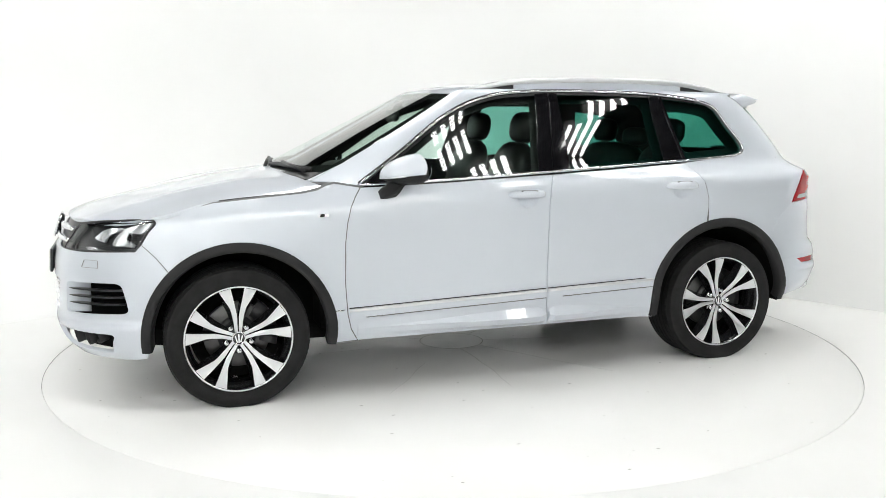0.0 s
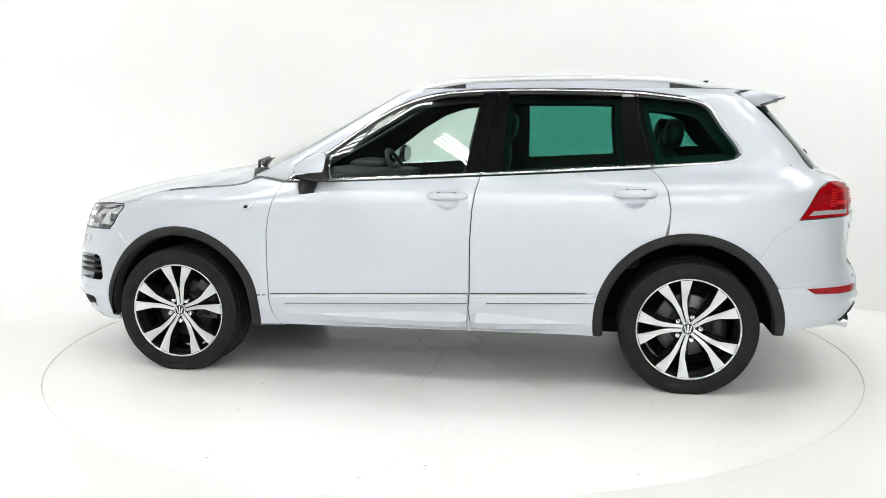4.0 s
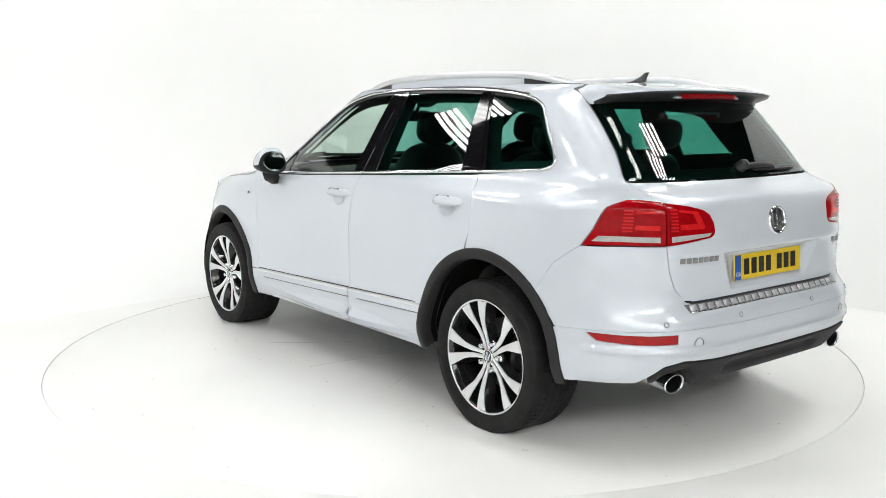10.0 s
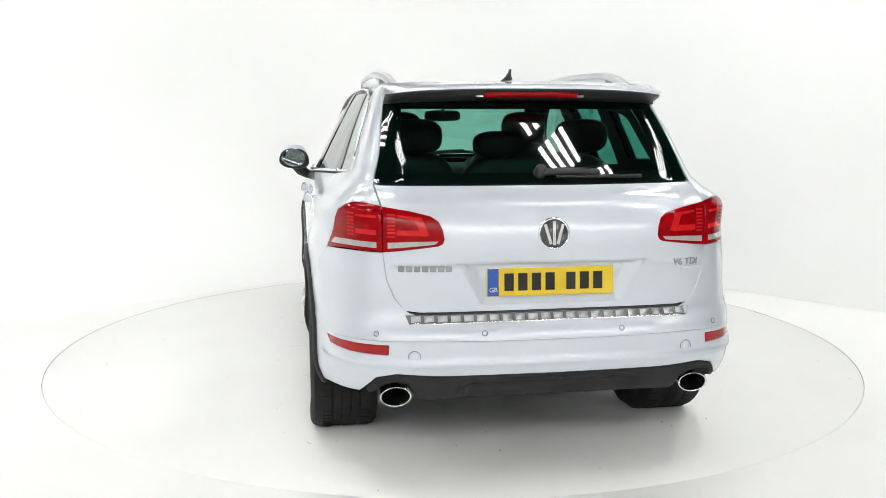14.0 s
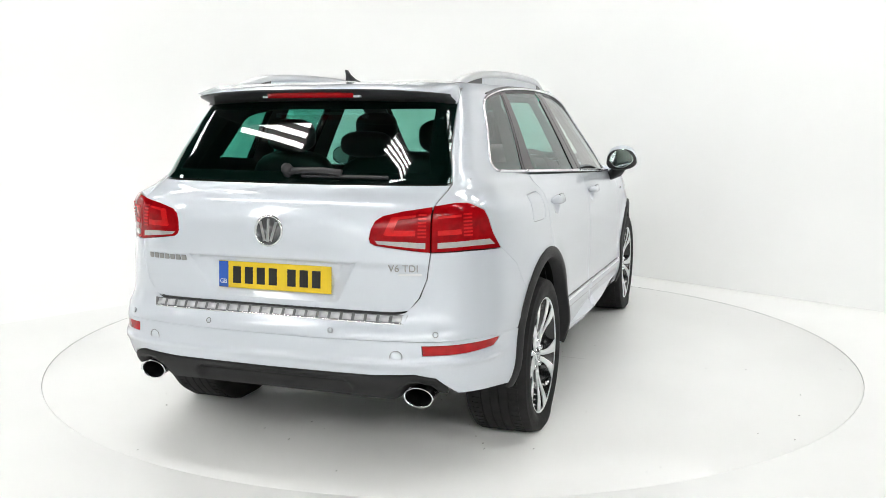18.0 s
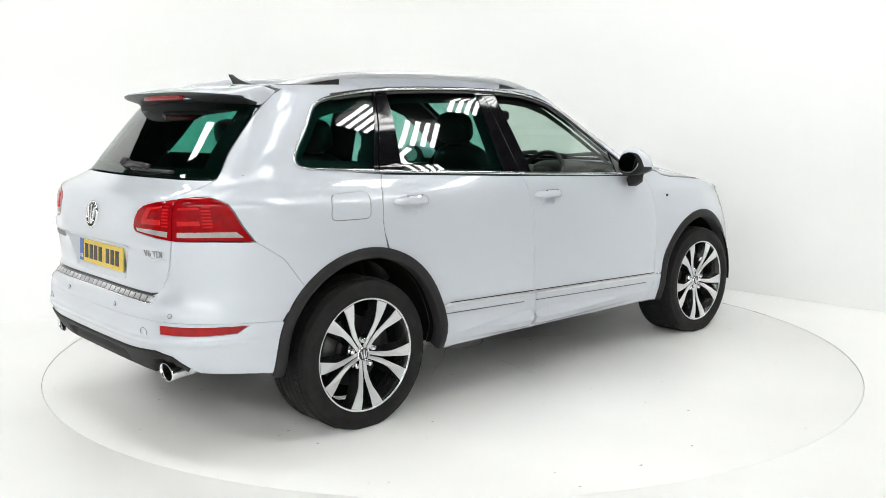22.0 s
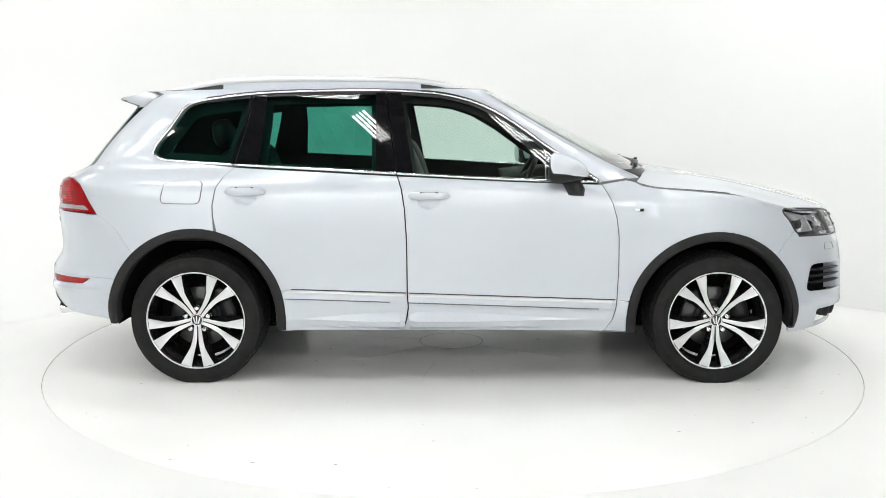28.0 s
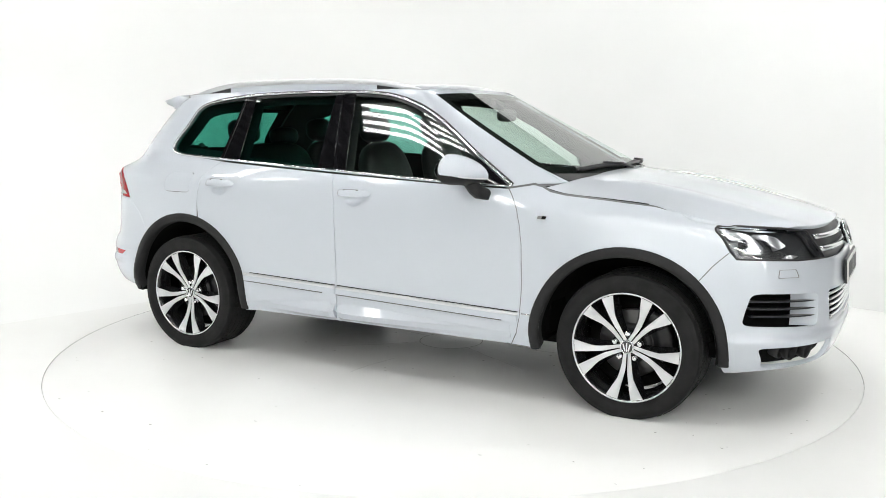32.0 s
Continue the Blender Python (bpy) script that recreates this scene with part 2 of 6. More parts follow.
def calm(f, width):
    """The same curve with its kinks rounded over a given height."""
    grid = np.linspace(0.2, 1.66, 1461)
    k = np.arange(-int(width * 3000), int(width * 3000) + 1) / 1000.0
    w = np.exp(-0.5 * (k / width) ** 2)
    vals = np.asarray(f(grid), float) * np.ones_like(grid)
    pad = len(k) // 2
    lead, trail = vals[0] + (vals[0] - vals[1:pad + 1])[::-1], vals[-1] + (vals[-1] - vals[-pad - 1:-1])[::-1]
    out = np.convolve(np.concatenate([lead, vals, trail]), w / w.sum(), "valid")
    return lambda z: np.interp(z, grid, out)


half_width, rear_x = calm(half_width, 0.022), calm(rear_x, 0.012)
rear_n, tail_crown, waist = calm(rear_n, 0.06), calm(tail_crown, 0.025), calm(waist, 0.03)
nose_x, nose_n, brow = calm(nose_x, 0.012), calm(nose_n, 0.03), calm(brow, 0.03)


def front_measures(z, cabin):
    if cabin:
        d = np.asarray(z, float) - 1.22
        return 0.0, 1.05 - 1.97 * d - 0.29 * d * d, 3.2 + 0 * d
    return 0.9, nose_x(z), nose_n(z)


def taper(x, z, cabin):
    t = 1 - waist(z) * smooth_step(-x, 0.2, 1.7)
    return t if cabin else t * (1 - brow(z) * smooth_step(x, 0.5, 1.1))


def skin(u, z, cabin=False):
    """A place on the skin. u: 0 at the middle of the tail, 1 to 2 along the side, 3 at the middle of the front; -u and 6 - u mirror it."""
    u, z = np.broadcast_arrays(np.asarray(u, float), np.asarray(z, float))
    over = u > 3
    side = np.where((u < 0) | over, -1.0, 1.0)
    v = np.abs(np.where(over, 6 - u, u))
    w = half_width(z)
    mid, fx, fn = front_measures(z, cabin)
    rx, rn = rear_x(z), rear_n(z)
    tail, front = v < 1, v > 2
    a = np.where(tail, v, np.where(front, 3 - v, 1.0)) * math.pi / 2
    n = np.where(tail, rn, fn)
    c, s = np.cos(a), np.sin(a)
    r = (np.abs(c) ** n + np.abs(s) ** n) ** (-1 / n)
    x = np.where(tail, REAR_MID + (rx - REAR_MID) * r * c, np.where(front, mid + (fx - mid) * r * c, REAR_MID + (mid - REAR_MID) * (v - 1)))
    y = np.where(tail | front, r * s, 1.0) * w * taper(x, z, cabin)
    x = x - np.where(tail, tail_crown(z) * np.clip(1 - (y / 0.70) ** 2, 0, 1), 0)
    return np.stack([x, y * side, z], -1)


def skin_normal(u, z, cabin=False):
    e = 1e-3
    du = skin(u + e, z, cabin) - skin(u - e, z, cabin)
    dz = skin(u, z + e, cabin) - skin(u, z - e, cabin)
    n = np.cross(dz, du)
    n = np.where((u > 3)[..., None] | (u < 0)[..., None], n, n)
    n = n / (np.linalg.norm(n, axis=-1, keepdims=True) + 1e-12)
    p = skin(u, z, cabin)
    out = np.stack([(p[..., 0] + 0.2) * 0.4, p[..., 1], 0 * z], -1)
    flip = np.sign((n * out).sum(-1))
    return n * np.where(flip == 0, 1, flip)[..., None]


def u_of_x(x, z, cabin=False):
    mid, fx, fn = front_measures(z, cabin)
    if x < REAR_MID:
        n = float(rear_n(z))
        c = min((REAR_MID - x) / (REAR_MID - float(rear_x(z))), 0.9999)
        return math.atan2((1 - c ** n) ** (1 / n), c) / (math.pi / 2)
    if x <= mid:
        return 1 + (x - REAR_MID) / (mid - REAR_MID)
    n = float(fn)
    c = min((x - mid) / (float(fx) - mid), 0.9999)
    return 3 - math.atan2((1 - c ** n) ** (1 / n), c) / (math.pi / 2)


def u_of_y(y, z, end, cabin=False):
    us = np.linspace(0.0, 1.0, 500) if end == "r" else np.linspace(3.0, 2.0, 500)
    ys = skin(us, np.full(500, float(z)), cabin)[:, 1]
    u = float(np.interp(abs(y), ys, us))
    if y < 0:
        u = -u if end == "r" else 6 - u
    return u


def spread(outline, cabin, step=0.03):
    """Points (x, z), ('sr' or 'sf', x, z) on the far side, or ('r' or 'f', y, z) at tail or front, turned to a fine line of (u, z)."""
    out = []
    k = len(outline)
    for i in range(k):
        a, b = outline[i], outline[(i + 1) % k]
        ta, tb = (a[0] if isinstance(a[0], str) else "s"), (b[0] if isinstance(b[0], str) else "s")
        pa, pb = a[-2:], b[-2:]

        def conv(tag, p):
            if tag in ("s", "sr", "sf"):
                u = u_of_x(p[0], p[1], cabin)
                return ({"s": u, "sr": -u, "sf": 6 - u}[tag], p[1])
            return (u_of_y(p[0], p[1], tag, cabin), p[1])

        if ta == tb:
            n = max(1, int(math.hypot(pa[0] - pb[0], pa[1] - pb[1]) / step + 0.5))
            out += [conv(ta, (pa[0] + (pb[0] - pa[0]) * j / n, pa[1] + (pb[1] - pa[1]) * j / n)) for j in range(n)]
        else:
            qa, qb = conv(ta, pa), conv(tb, pb)
            n = max(1, int(math.hypot((qa[0] - qb[0]) * 1.3, qa[1] - qb[1]) / step + 0.5))
            out += [(qa[0] + (qb[0] - qa[0]) * j / n, qa[1] + (qb[1] - qa[1]) * j / n) for j in range(n)]
    return out


def rounded(outline, radius, steps=4):
    """Rounds the corners of an outline of plain pairs."""
    out = []
    k = len(outline)
    for i in range(k):
        p, a, b = Vector(outline[i]), Vector(outline[i - 1]), Vector(outline[(i + 1) % k])
        da, db = a - p, b - p
        r = min(radius, da.length * 0.45, db.length * 0.45)
        s, e = p + da.normalized() * r, p + db.normalized() * r
        for j in range(steps + 1):
            t = j / steps
            q = s * (1 - t) ** 2 + p * 2 * t * (1 - t) + e * t * t
            out.append((q.x, q.y))
    return out


def shrink(poly, d):
    """Moves a closed line of pairs inwards by d (outwards for d below 0)."""
    pts = np.array(poly)
    nxt, prv = np.roll(pts, -1, 0), np.roll(pts, 1, 0)
    area = 0.5 * np.sum(pts[:, 0] * nxt[:, 1] - nxt[:, 0] * pts[:, 1])
    e1, e2 = pts - prv, nxt - pts
    e1 /= np.linalg.norm(e1, axis=1, keepdims=True) + 1e-12
    e2 /= np.linalg.norm(e2, axis=1, keepdims=True) + 1e-12
    n1, n2 = np.stack([-e1[:, 1], e1[:, 0]], -1), np.stack([-e2[:, 1], e2[:, 0]], -1)
    m = n1 + n2
    m /= np.linalg.norm(m, axis=1, keepdims=True) + 1e-12
    cosh = np.clip((m * n1).sum(1), 0.5, 1)
    return pts + m * (d / cosh)[:, None] * (1 if area > 0 else -1)


def inside(px, py, poly):
    poly = np.asarray(poly)
    x0, y0 = poly[:, 0], poly[:, 1]
    x1, y1 = np.roll(x0, -1), np.roll(y0, -1)
    px, py = np.asarray(px)[:, None], np.asarray(py)[:, None]
    cross = ((y0 > py) != (y1 > py)) & (px < (x1 - x0) * (py - y0) / (y1 - y0 + 1e-15) + x0)
    return (cross.sum(1) % 2) == 1


from mathutils.geometry import delaunay_2d_cdt

U_SCALE = 1.3      # metres of skin to one of u, roughly


def sheet_mesh(name, outer, holes, place, normal, cell=0.045, depth=0.02, scale=(1.0, 1.0)):
    """Fills an outline in a flat chart with a fine net, lays it on a surface and turns its rims inwards by depth."""
    sc = np.array(scale)
    loops = [np.asarray(outer) * sc] + [np.asarray(h) * sc for h in holes]
    verts, edges = [], []
    for lp in loops:
        b = len(verts)
        verts += [Vector(p) for p in lp]
        edges += [(b + i, b + (i + 1) % len(lp)) for i in range(len(lp))]
    lo, hi = loops[0].min(0), loops[0].max(0)
    gx = np.arange(lo[0] + cell * 0.37, hi[0], cell)
    gy = np.arange(lo[1] + cell * 0.41, hi[1], cell)
    g = np.stack(np.meshgrid(gx, gy), -1).reshape(-1, 2)
    ok = inside(g[:, 0], g[:, 1], loops[0]) if len(g) else np.zeros(0, bool)
    for h in loops[1:]:
        ok &= ~inside(g[:, 0], g[:, 1], h)
    if len(g):
        rim = np.concatenate(loops)
        near = np.min(((g[:, None, :] - rim[None]) ** 2).sum(-1), 1) < (cell * 0.35) ** 2
        g = g[ok & ~near]
    verts += [Vector(p) for p in g]
    vs, es, fs, _, _, _ = delaunay_2d_cdt(verts, edges, [], 0, 1e-7)
    v2 = np.array([tuple(v) for v in vs])
    tri = np.array([f for f in fs if len(f) == 3])
    cen = v2[tri].mean(1)
    keep = inside(cen[:, 0], cen[:, 1], loops[0])
    for h in loops[1:]:
        keep &= ~inside(cen[:, 0], cen[:, 1], h)
    tri = tri[keep]
    used = np.unique(tri)
    remap = -np.ones(len(v2), int)
    remap[used] = np.arange(len(used))
    tri, v2 = remap[tri], v2[used]
    uv = v2 / sc
    p3, n3 = place(uv[:, 0], uv[:, 1]), normal(uv[:, 0], uv[:, 1])
    e1, e2 = p3[tri[:, 1]] - p3[tri[:, 0]], p3[tri[:, 2]] - p3[tri[:, 0]]
    bad = (np.cross(e1, e2) * n3[tri].mean(1)).sum(1) < 0
    tri[bad] = tri[bad][:, ::-1]
    count = {}
    for t in tri:
        for a, b in ((t[0], t[1]), (t[1], t[2]), (t[2], t[0])):
            count[(a, b)] = 1
    rims = [(a, b) for a, b in count if (b, a) not in count]
    verts3, norms, faces = list(p3), list(n3), [tuple(t) for t in tri]
    if depth > 0:
        for a, b in rims:
            k = len(verts3)
            out = np.cross(p3[b] - p3[a], (n3[a] + n3[b]))
            out = out / (np.linalg.norm(out) + 1e-12)
            verts3 += [p3[a], p3[b], p3[b] - n3[b] * depth, p3[a] - n3[a] * depth]
            norms += [0.6 * out + 0.8 * n3[a], 0.6 * out + 0.8 * n3[b], out, out]
            faces.append((k + 1, k, k + 3, k + 2))
    me = bpy.data.meshes.new(name)
    me.from_pydata([tuple(v) for v in verts3], [], faces)
    me.update()
    nn = np.array(norms)
    nn /= np.linalg.norm(nn, axis=1, keepdims=True) + 1e-12
    me.polygons.foreach_set("use_smooth", [True] * len(me.polygons))
    me.normals_split_custom_set_from_vertices([tuple(n) for n in nn])
    return me


def mirrored(me):
    """The mirror image of a mesh across the car's middle."""
    n = len(me.vertices)
    co = np.empty(n * 3)
    me.vertices.foreach_get("co", co)
    co = co.reshape(-1, 3) * (1, -1, 1)
    cn = np.array([tuple(c.vector) for c in me.corner_normals])
    norms = np.zeros((n, 3))
    lv = np.empty(len(me.loops), int)
    me.loops.foreach_get("vertex_index", lv)
    norms[lv] = cn
    faces = [tuple(reversed(p.vertices)) for p in me.polygons]
    out = bpy.data.meshes.new(me.name)
    out.from_pydata([tuple(c) for c in co], [], faces)
    out.update()
    out.polygons.foreach_set("use_smooth", [True] * len(out.polygons))
    out.normals_split_custom_set_from_vertices([tuple(v) for v in norms * (1, -1, 1)])
    return out


def panel(name, outline, mat, parent, cabin=False, holes=(), gap=0.0028, proud=0.0, depth=0.02, cell=0.045, label="", bulge=None, both=False, flat=0.0):
    """A piece of the skin, cut to an outline. both: a mirrored twin for the other side too; flat: how far it shades like one flat pane."""
    sc = np.array((U_SCALE, 1.0))
    outer = shrink(np.array(spread(outline, cabin)) * sc, gap) / sc
    inner = [shrink(np.array(spread(h, cabin)) * sc, -gap) / sc for h in holes]

    def place(u, z):
        p = skin(u, z, cabin)
        lift = proud + (bulge(p[:, 0], np.abs(p[:, 1]), p[:, 2]) if bulge else 0)
        return p + skin_normal(u, z, cabin) * (np.reshape(lift, (-1, 1)) if np.ndim(lift) else lift)

    def normal(u, z):
        n0 = skin_normal(u, z, cabin)
        if flat:
            n0 = n0 * (1 - flat) + n0.mean(0) * flat
            n0 = n0 / np.linalg.norm(n0, axis=-1, keepdims=True)
        if not bulge:
            return n0
        e = 2e-3
        n = np.cross(place(u, z + e) - place(u, z - e), place(u + e, z) - place(u - e, z))
        n = n / (np.linalg.norm(n, axis=-1, keepdims=True) + 1e-12)
        return n * np.where((n * n0).sum(-1) < 0, -1, 1)[..., None]

    me = sheet_mesh(name, outer, inner, place, normal, cell, depth, (U_SCALE, 1.0))
    ob = part_mesh(name, me, mat, parent, label)
    if both:
        return ob, part_mesh(name, mirrored(me), mat, parent if not isinstance(both, bpy.types.Object) else both, label)
    return ob


def spot(x, z, cabin=False, off=0.0, side=1):
    """The place and outward normal of the skin at x and z on one side."""
    u = np.array([u_of_x(x, z, cabin)])
    zz = np.array([float(z)])
    p, n = skin(u, zz, cabin)[0], skin_normal(u, zz, cabin)[0]
    p = p + n * off
    return Vector((p[0], p[1] * side, p[2])), Vector((n[0], n[1] * side, n[2]))


def end_spot(y, z, end, cabin=False, off=0.0):
    u = np.array([u_of_y(abs(y), z, end, cabin)])
    zz = np.array([float(z)])
    p, n = skin(u, zz, cabin)[0], skin_normal(u, zz, cabin)[0]
    p = p + n * off
    s = -1 if y < 0 else 1
    return Vector((p[0], p[1] * s, p[2])), Vector((n[0], n[1] * s, n[2]))


def strip(name, line, mat, parent, width=0.012, height=0.006, cabin=True, label="", both=None, off=0.0):
    """A rounded trim strip along points (x, z) of the skin, on one side or on both."""
    fine = []
    pts = [np.array(q, float) for q in line]
    for i in range(len(pts) - 1):
        a, b = pts[i], pts[i + 1]
        before, after = pts[max(i - 1, 0)], pts[min(i + 2, len(pts) - 1)]
        span = float(np.linalg.norm(b - a))
        da = (b - before) / (np.linalg.norm(b - before) + 1e-9) * span
        db = (after - a) / (np.linalg.norm(after - a) + 1e-9) * span
        n = max(2, int(span / 0.022))
        for j in range(n):
            t = j / n
            q = (1 + 2 * t) * (1 - t) ** 2 * a + t * (1 - t) ** 2 * da + t * t * (3 - 2 * t) * b + t * t * (t - 1) * db
            fine.append((float(q[0]), float(q[1])))
    fine.append(tuple(line[-1]))
    sec = [(-width / 2, -0.004), (-width / 2, height * 0.55), (-width * 0.32, height), (width * 0.32, height), (width / 2, height * 0.55), (width / 2, -0.004)]
    obs = []
    for side, par in ((1, parent), (-1, both)):
        if par is None:
            continue
        ps = [spot(x, z, cabin, off, side) for x, z in fine]
        obs.append(part(name, sweep_bm([p for p, _ in ps], sec, [n for _, n in ps]), mat, par, label))
    return obs


def facing(p, n, up=(0, 0, 1)):
    """A pose at p whose z axis points along n and whose y axis points up."""
    z = Vector(n).normalized()
    x = Vector(up).cross(z).normalized()
    y = z.cross(x)
    m = Matrix((x, y, z)).transposed().to_4x4()
    m.translation = p
    return m
# ---- the studio ----
def flat_ring(r0, r1, z, steps=160, outer=None):
    bm = bmesh.new()
    a = [bm.verts.new((r0 * math.cos(2 * math.pi * i / steps), r0 * math.sin(2 * math.pi * i / steps), z)) for i in range(steps)]
    b = [bm.verts.new((r1 * math.cos(2 * math.pi * i / steps), r1 * math.sin(2 * math.pi * i / steps), z)) for i in range(steps)]
    for i in range(steps):
        bm.faces.new((a[i], a[(i + 1) % steps], b[(i + 1) % steps], b[i])[::-1])
    bmesh.ops.recalc_face_normals(bm, faces=bm.faces)
    if bm.faces[:][0].normal.z < 0:
        bmesh.ops.reverse_faces(bm, faces=bm.faces)
    return bm


GAP = 0.002
tagged(part("floor", flat_ring(TABLE_R + GAP, 16.0, 0.0), FLOOR_WHITE, smooth=False), "white painted studio floor round the turntable", "floor", kind="structure")
tagged(part("pit_floor", flat_ring(TABLE_R - 0.15, TABLE_R + 0.15, -0.05), GAP_DARK, smooth=False), "dark gap below the turntable's rim", "gap", kind="structure")

# One white wall runs round the table: coved into the floor on one side, meeting it in a sharp edge on the other.
WALL_H = 2.98


def wall_line():
    """Plan of the wall with its cove: (x, y, cove radius)."""
    out = [(-10.0 + 7.0 * t, -3.5 + 7.0 * t, 2.0) for t in np.linspace(0, 1, 13)]
    a, mid, b = np.array((-3.0, 3.5)), np.array((-1.18, 5.32)), np.array((0.35, 3.80))
    for t in np.linspace(0, 1, 20)[1:-1]:
        q = a * (1 - t) ** 2 + mid * 2 * t * (1 - t) + b * t * t
        out.append((q[0], q[1], 2.0 * (1 - smooth_step(t, 0.15, 0.75)) + 0.004))
    return out + [(0.35 + 4.0 * t, 3.80 - 4.0 * t, 0.004) for t in np.linspace(0, 1, 10)]


def wall_bm():
    line = wall_line()
    bm = bmesh.new()
    rings = []
    for i, (x, y, cove) in enumerate(line):
        a, b = line[max(i - 1, 0)], line[min(i + 1, len(line) - 1)]
        d = Vector((b[0] - a[0], b[1] - a[1], 0)).normalized()
        n = Vector((-d.y, d.x, 0))
        prof = [(-cove * (1 - math.sin(q)), cove * (1 - math.cos(q)) + 0.002) for q in np.linspace(0, math.pi / 2, 24)]
        prof += [(0.0, 2.4), (0.0, WALL_H), (0.14, WALL_H), (0.14, 0.0)]
        rings.append([bm.verts.new(Vector((x, y, z)) + n * o) for o, z in prof])
    for r, s in zip(rings, rings[1:]):
        for k in range(len(r) - 1):
            bm.faces.new((r[k], s[k], s[k + 1], r[k + 1]))
    bmesh.ops.recalc_face_normals(bm, faces=bm.faces)
    for e in bm.edges:
        e.smooth = e.calc_face_angle(0) < 0.6
    return bm


tagged(part("wall_studio", wall_bm(), WALL_WHITE), "white painted studio wall curving round the turntable", "wall", kind="structure")
tagged(part("wall_back", box_bm((30.0, 0.3, 6.5), (0, -9.5, 3.25), 0.02), SHED_PALE, smooth=False), "pale shed wall behind the camera", "wall", kind="structure")
tagged(part("wall_east", box_bm((0.3, 28.0, 6.5), (15.0, 2.0, 3.25), 0.02), SHED_DARK, smooth=False), "plain shed side wall", "wall", kind="structure")
tagged(part("wall_west", box_bm((0.3, 28.0, 6.5), (-15.0, 2.0, 3.25), 0.02), SHED_PALE, smooth=False), "plain shed side wall", "wall", kind="structure")
tagged(part("wall_north", box_bm((30.0, 0.3, 6.5), (0, 16.0, 3.25), 0.02), SHED_GREY, smooth=False), "dim grey shed end wall", "wall", kind="structure")


def shed_roof_bm():
    """Corrugated roof sheets with ribs across."""
    bm = bmesh.new()
    nx = 150
    rows = [[bm.verts.new((-15 + 30 * i / nx, y, 6.4 + 0.05 * (1 if (i // 2) % 2 else -1))) for i in range(nx + 1)] for y in (-12, 2, 16)]
    for a, b in zip(rows, rows[1:]):
        for i in range(nx):
            bm.faces.new((a[i], b[i], b[i + 1], a[i + 1]))
    return bm


tagged(part("ceiling", shed_roof_bm(), SHED_GREY, smooth=False), "grey corrugated shed roof high above the studio", "ceiling", kind="structure")
for k in range(8):
    tagged(part("roof_beam", box_bm((29.6, 0.14, 0.30), (0, -10.5 + 3.4 * k, 6.1), 0.015), SHED_STEEL, smooth=False),
           "dark steel roof beam across the shed", "beam", "roof beams")


def light_bank(at, turn, tubes=4, length=0.58, pitch=0.115):
    """A hanging bank of bare fluorescent tubes; also used for unseen fill light."""
    rig = new("light_bank")
    rig.matrix_basis = pose(*at, 0, 0, turn)
    tagged(rig, "hanging bank of bright white fluorescent tubes", "ceiling light", "fluorescent light banks")
    part("housing", box_bm((length + 0.1, pitch * tubes + 0.06, 0.05), (0, 0, 0.06), 0.01), TUBE_HOUSING, rig, smooth=False)
    for k in range(tubes):
        part("tube", sweep_bm([(-length / 2, (k - (tubes - 1) / 2) * pitch, 0), (length / 2, (k - (tubes - 1) / 2) * pitch, 0)], round_section(pitch * 0.26, 0.014, 8)), TUBE, rig)
    for sx in (-1, 1):
        part("hanger", sweep_bm([(sx * length * 0.4, 0, 0.08), (sx * length * 0.4, 0, 6.47 - at[2])], round_section(0.008, 0.008, 6)), SHED_STEEL, rig)
    return rig


# an arc of long banks round the front of the table
for bx, by, turn, length in ((1.03, -1.97, -40, 0.42), (1.47, -2.34, -40, 0.42), (2.15, -2.55, -45, 0.42), (3.20, -1.15, -42, 0.45), (3.30, -1.68, -66, 0.45), (3.02, -0.35, -48, 0.45), (2.60, -3.05, -42, 0.45), (3.90, -4.10, -42, 1.20),
                             (-2.45, -1.46, -39, 1.10), (-1.40, -1.68, -12, 0.95), (-3.60, -3.90, 42, 1.20)):
    light_bank((bx, by, 4.0), turn, length=length)
# a row of slim battens towards the camera
for bx, by, turn, length in ((-0.90, -2.60, -57, 0.50), (-0.72, -3.76, -58, 0.60)):
    light_bank((bx, by, 4.0), turn, length=length, pitch=0.05)
# banks over the table and the walls; the last three, far left, are added fill
for bx, by, turn, length in ((-2.4, 0.9, 0, 0.8), (-1.1, 0.6, 0, 0.8), (1.1, 0.6, 0, 0.8), (2.4, 0.7, 0, 0.8), (-0.7, 2.0, 0, 0.8), (0.8, 1.9, 0, 0.8), (-3.4, 1.9, 45, 1.0), (-2.3, 3.1, 45, 1.0),
                             (-4.8, 0.4, 45, 1.0), (3.6, 0.4, -45, 0.8), (-5.6, -3.0, 45, 1.3), (-5.0, -5.0, 45, 1.3), (-6.0, -1.4, 45, 1.2)):
    light_bank((bx, by, 4.5), turn, length=length)
# long banks along the wall behind the camera, added unseen as fill for the car's near side
for bx in (-5.6, -4.0, -2.4, -0.8, 0.8, 2.4, 4.0, 5.6):
    for bz in (3.9, 4.7):
        light_bank((bx, -8.75, bz), 0, length=1.3)

# ---- the turntable ----
def disc_bm(r, depth, steps=160):
    bm = lathe_bm([(0.0, -depth), (r, -depth), (r, -0.003), (r - 0.003, 0.0), (r * 0.5, 0.0), (0.35, 0.0), (0.0, 0.0)], steps, "z")
    return bm


turntable = tagged(part("turntable", disc_bm(TABLE_R, 0.04), TABLE_WHITE), "round white painted turntable set flush in the floor", "turntable")


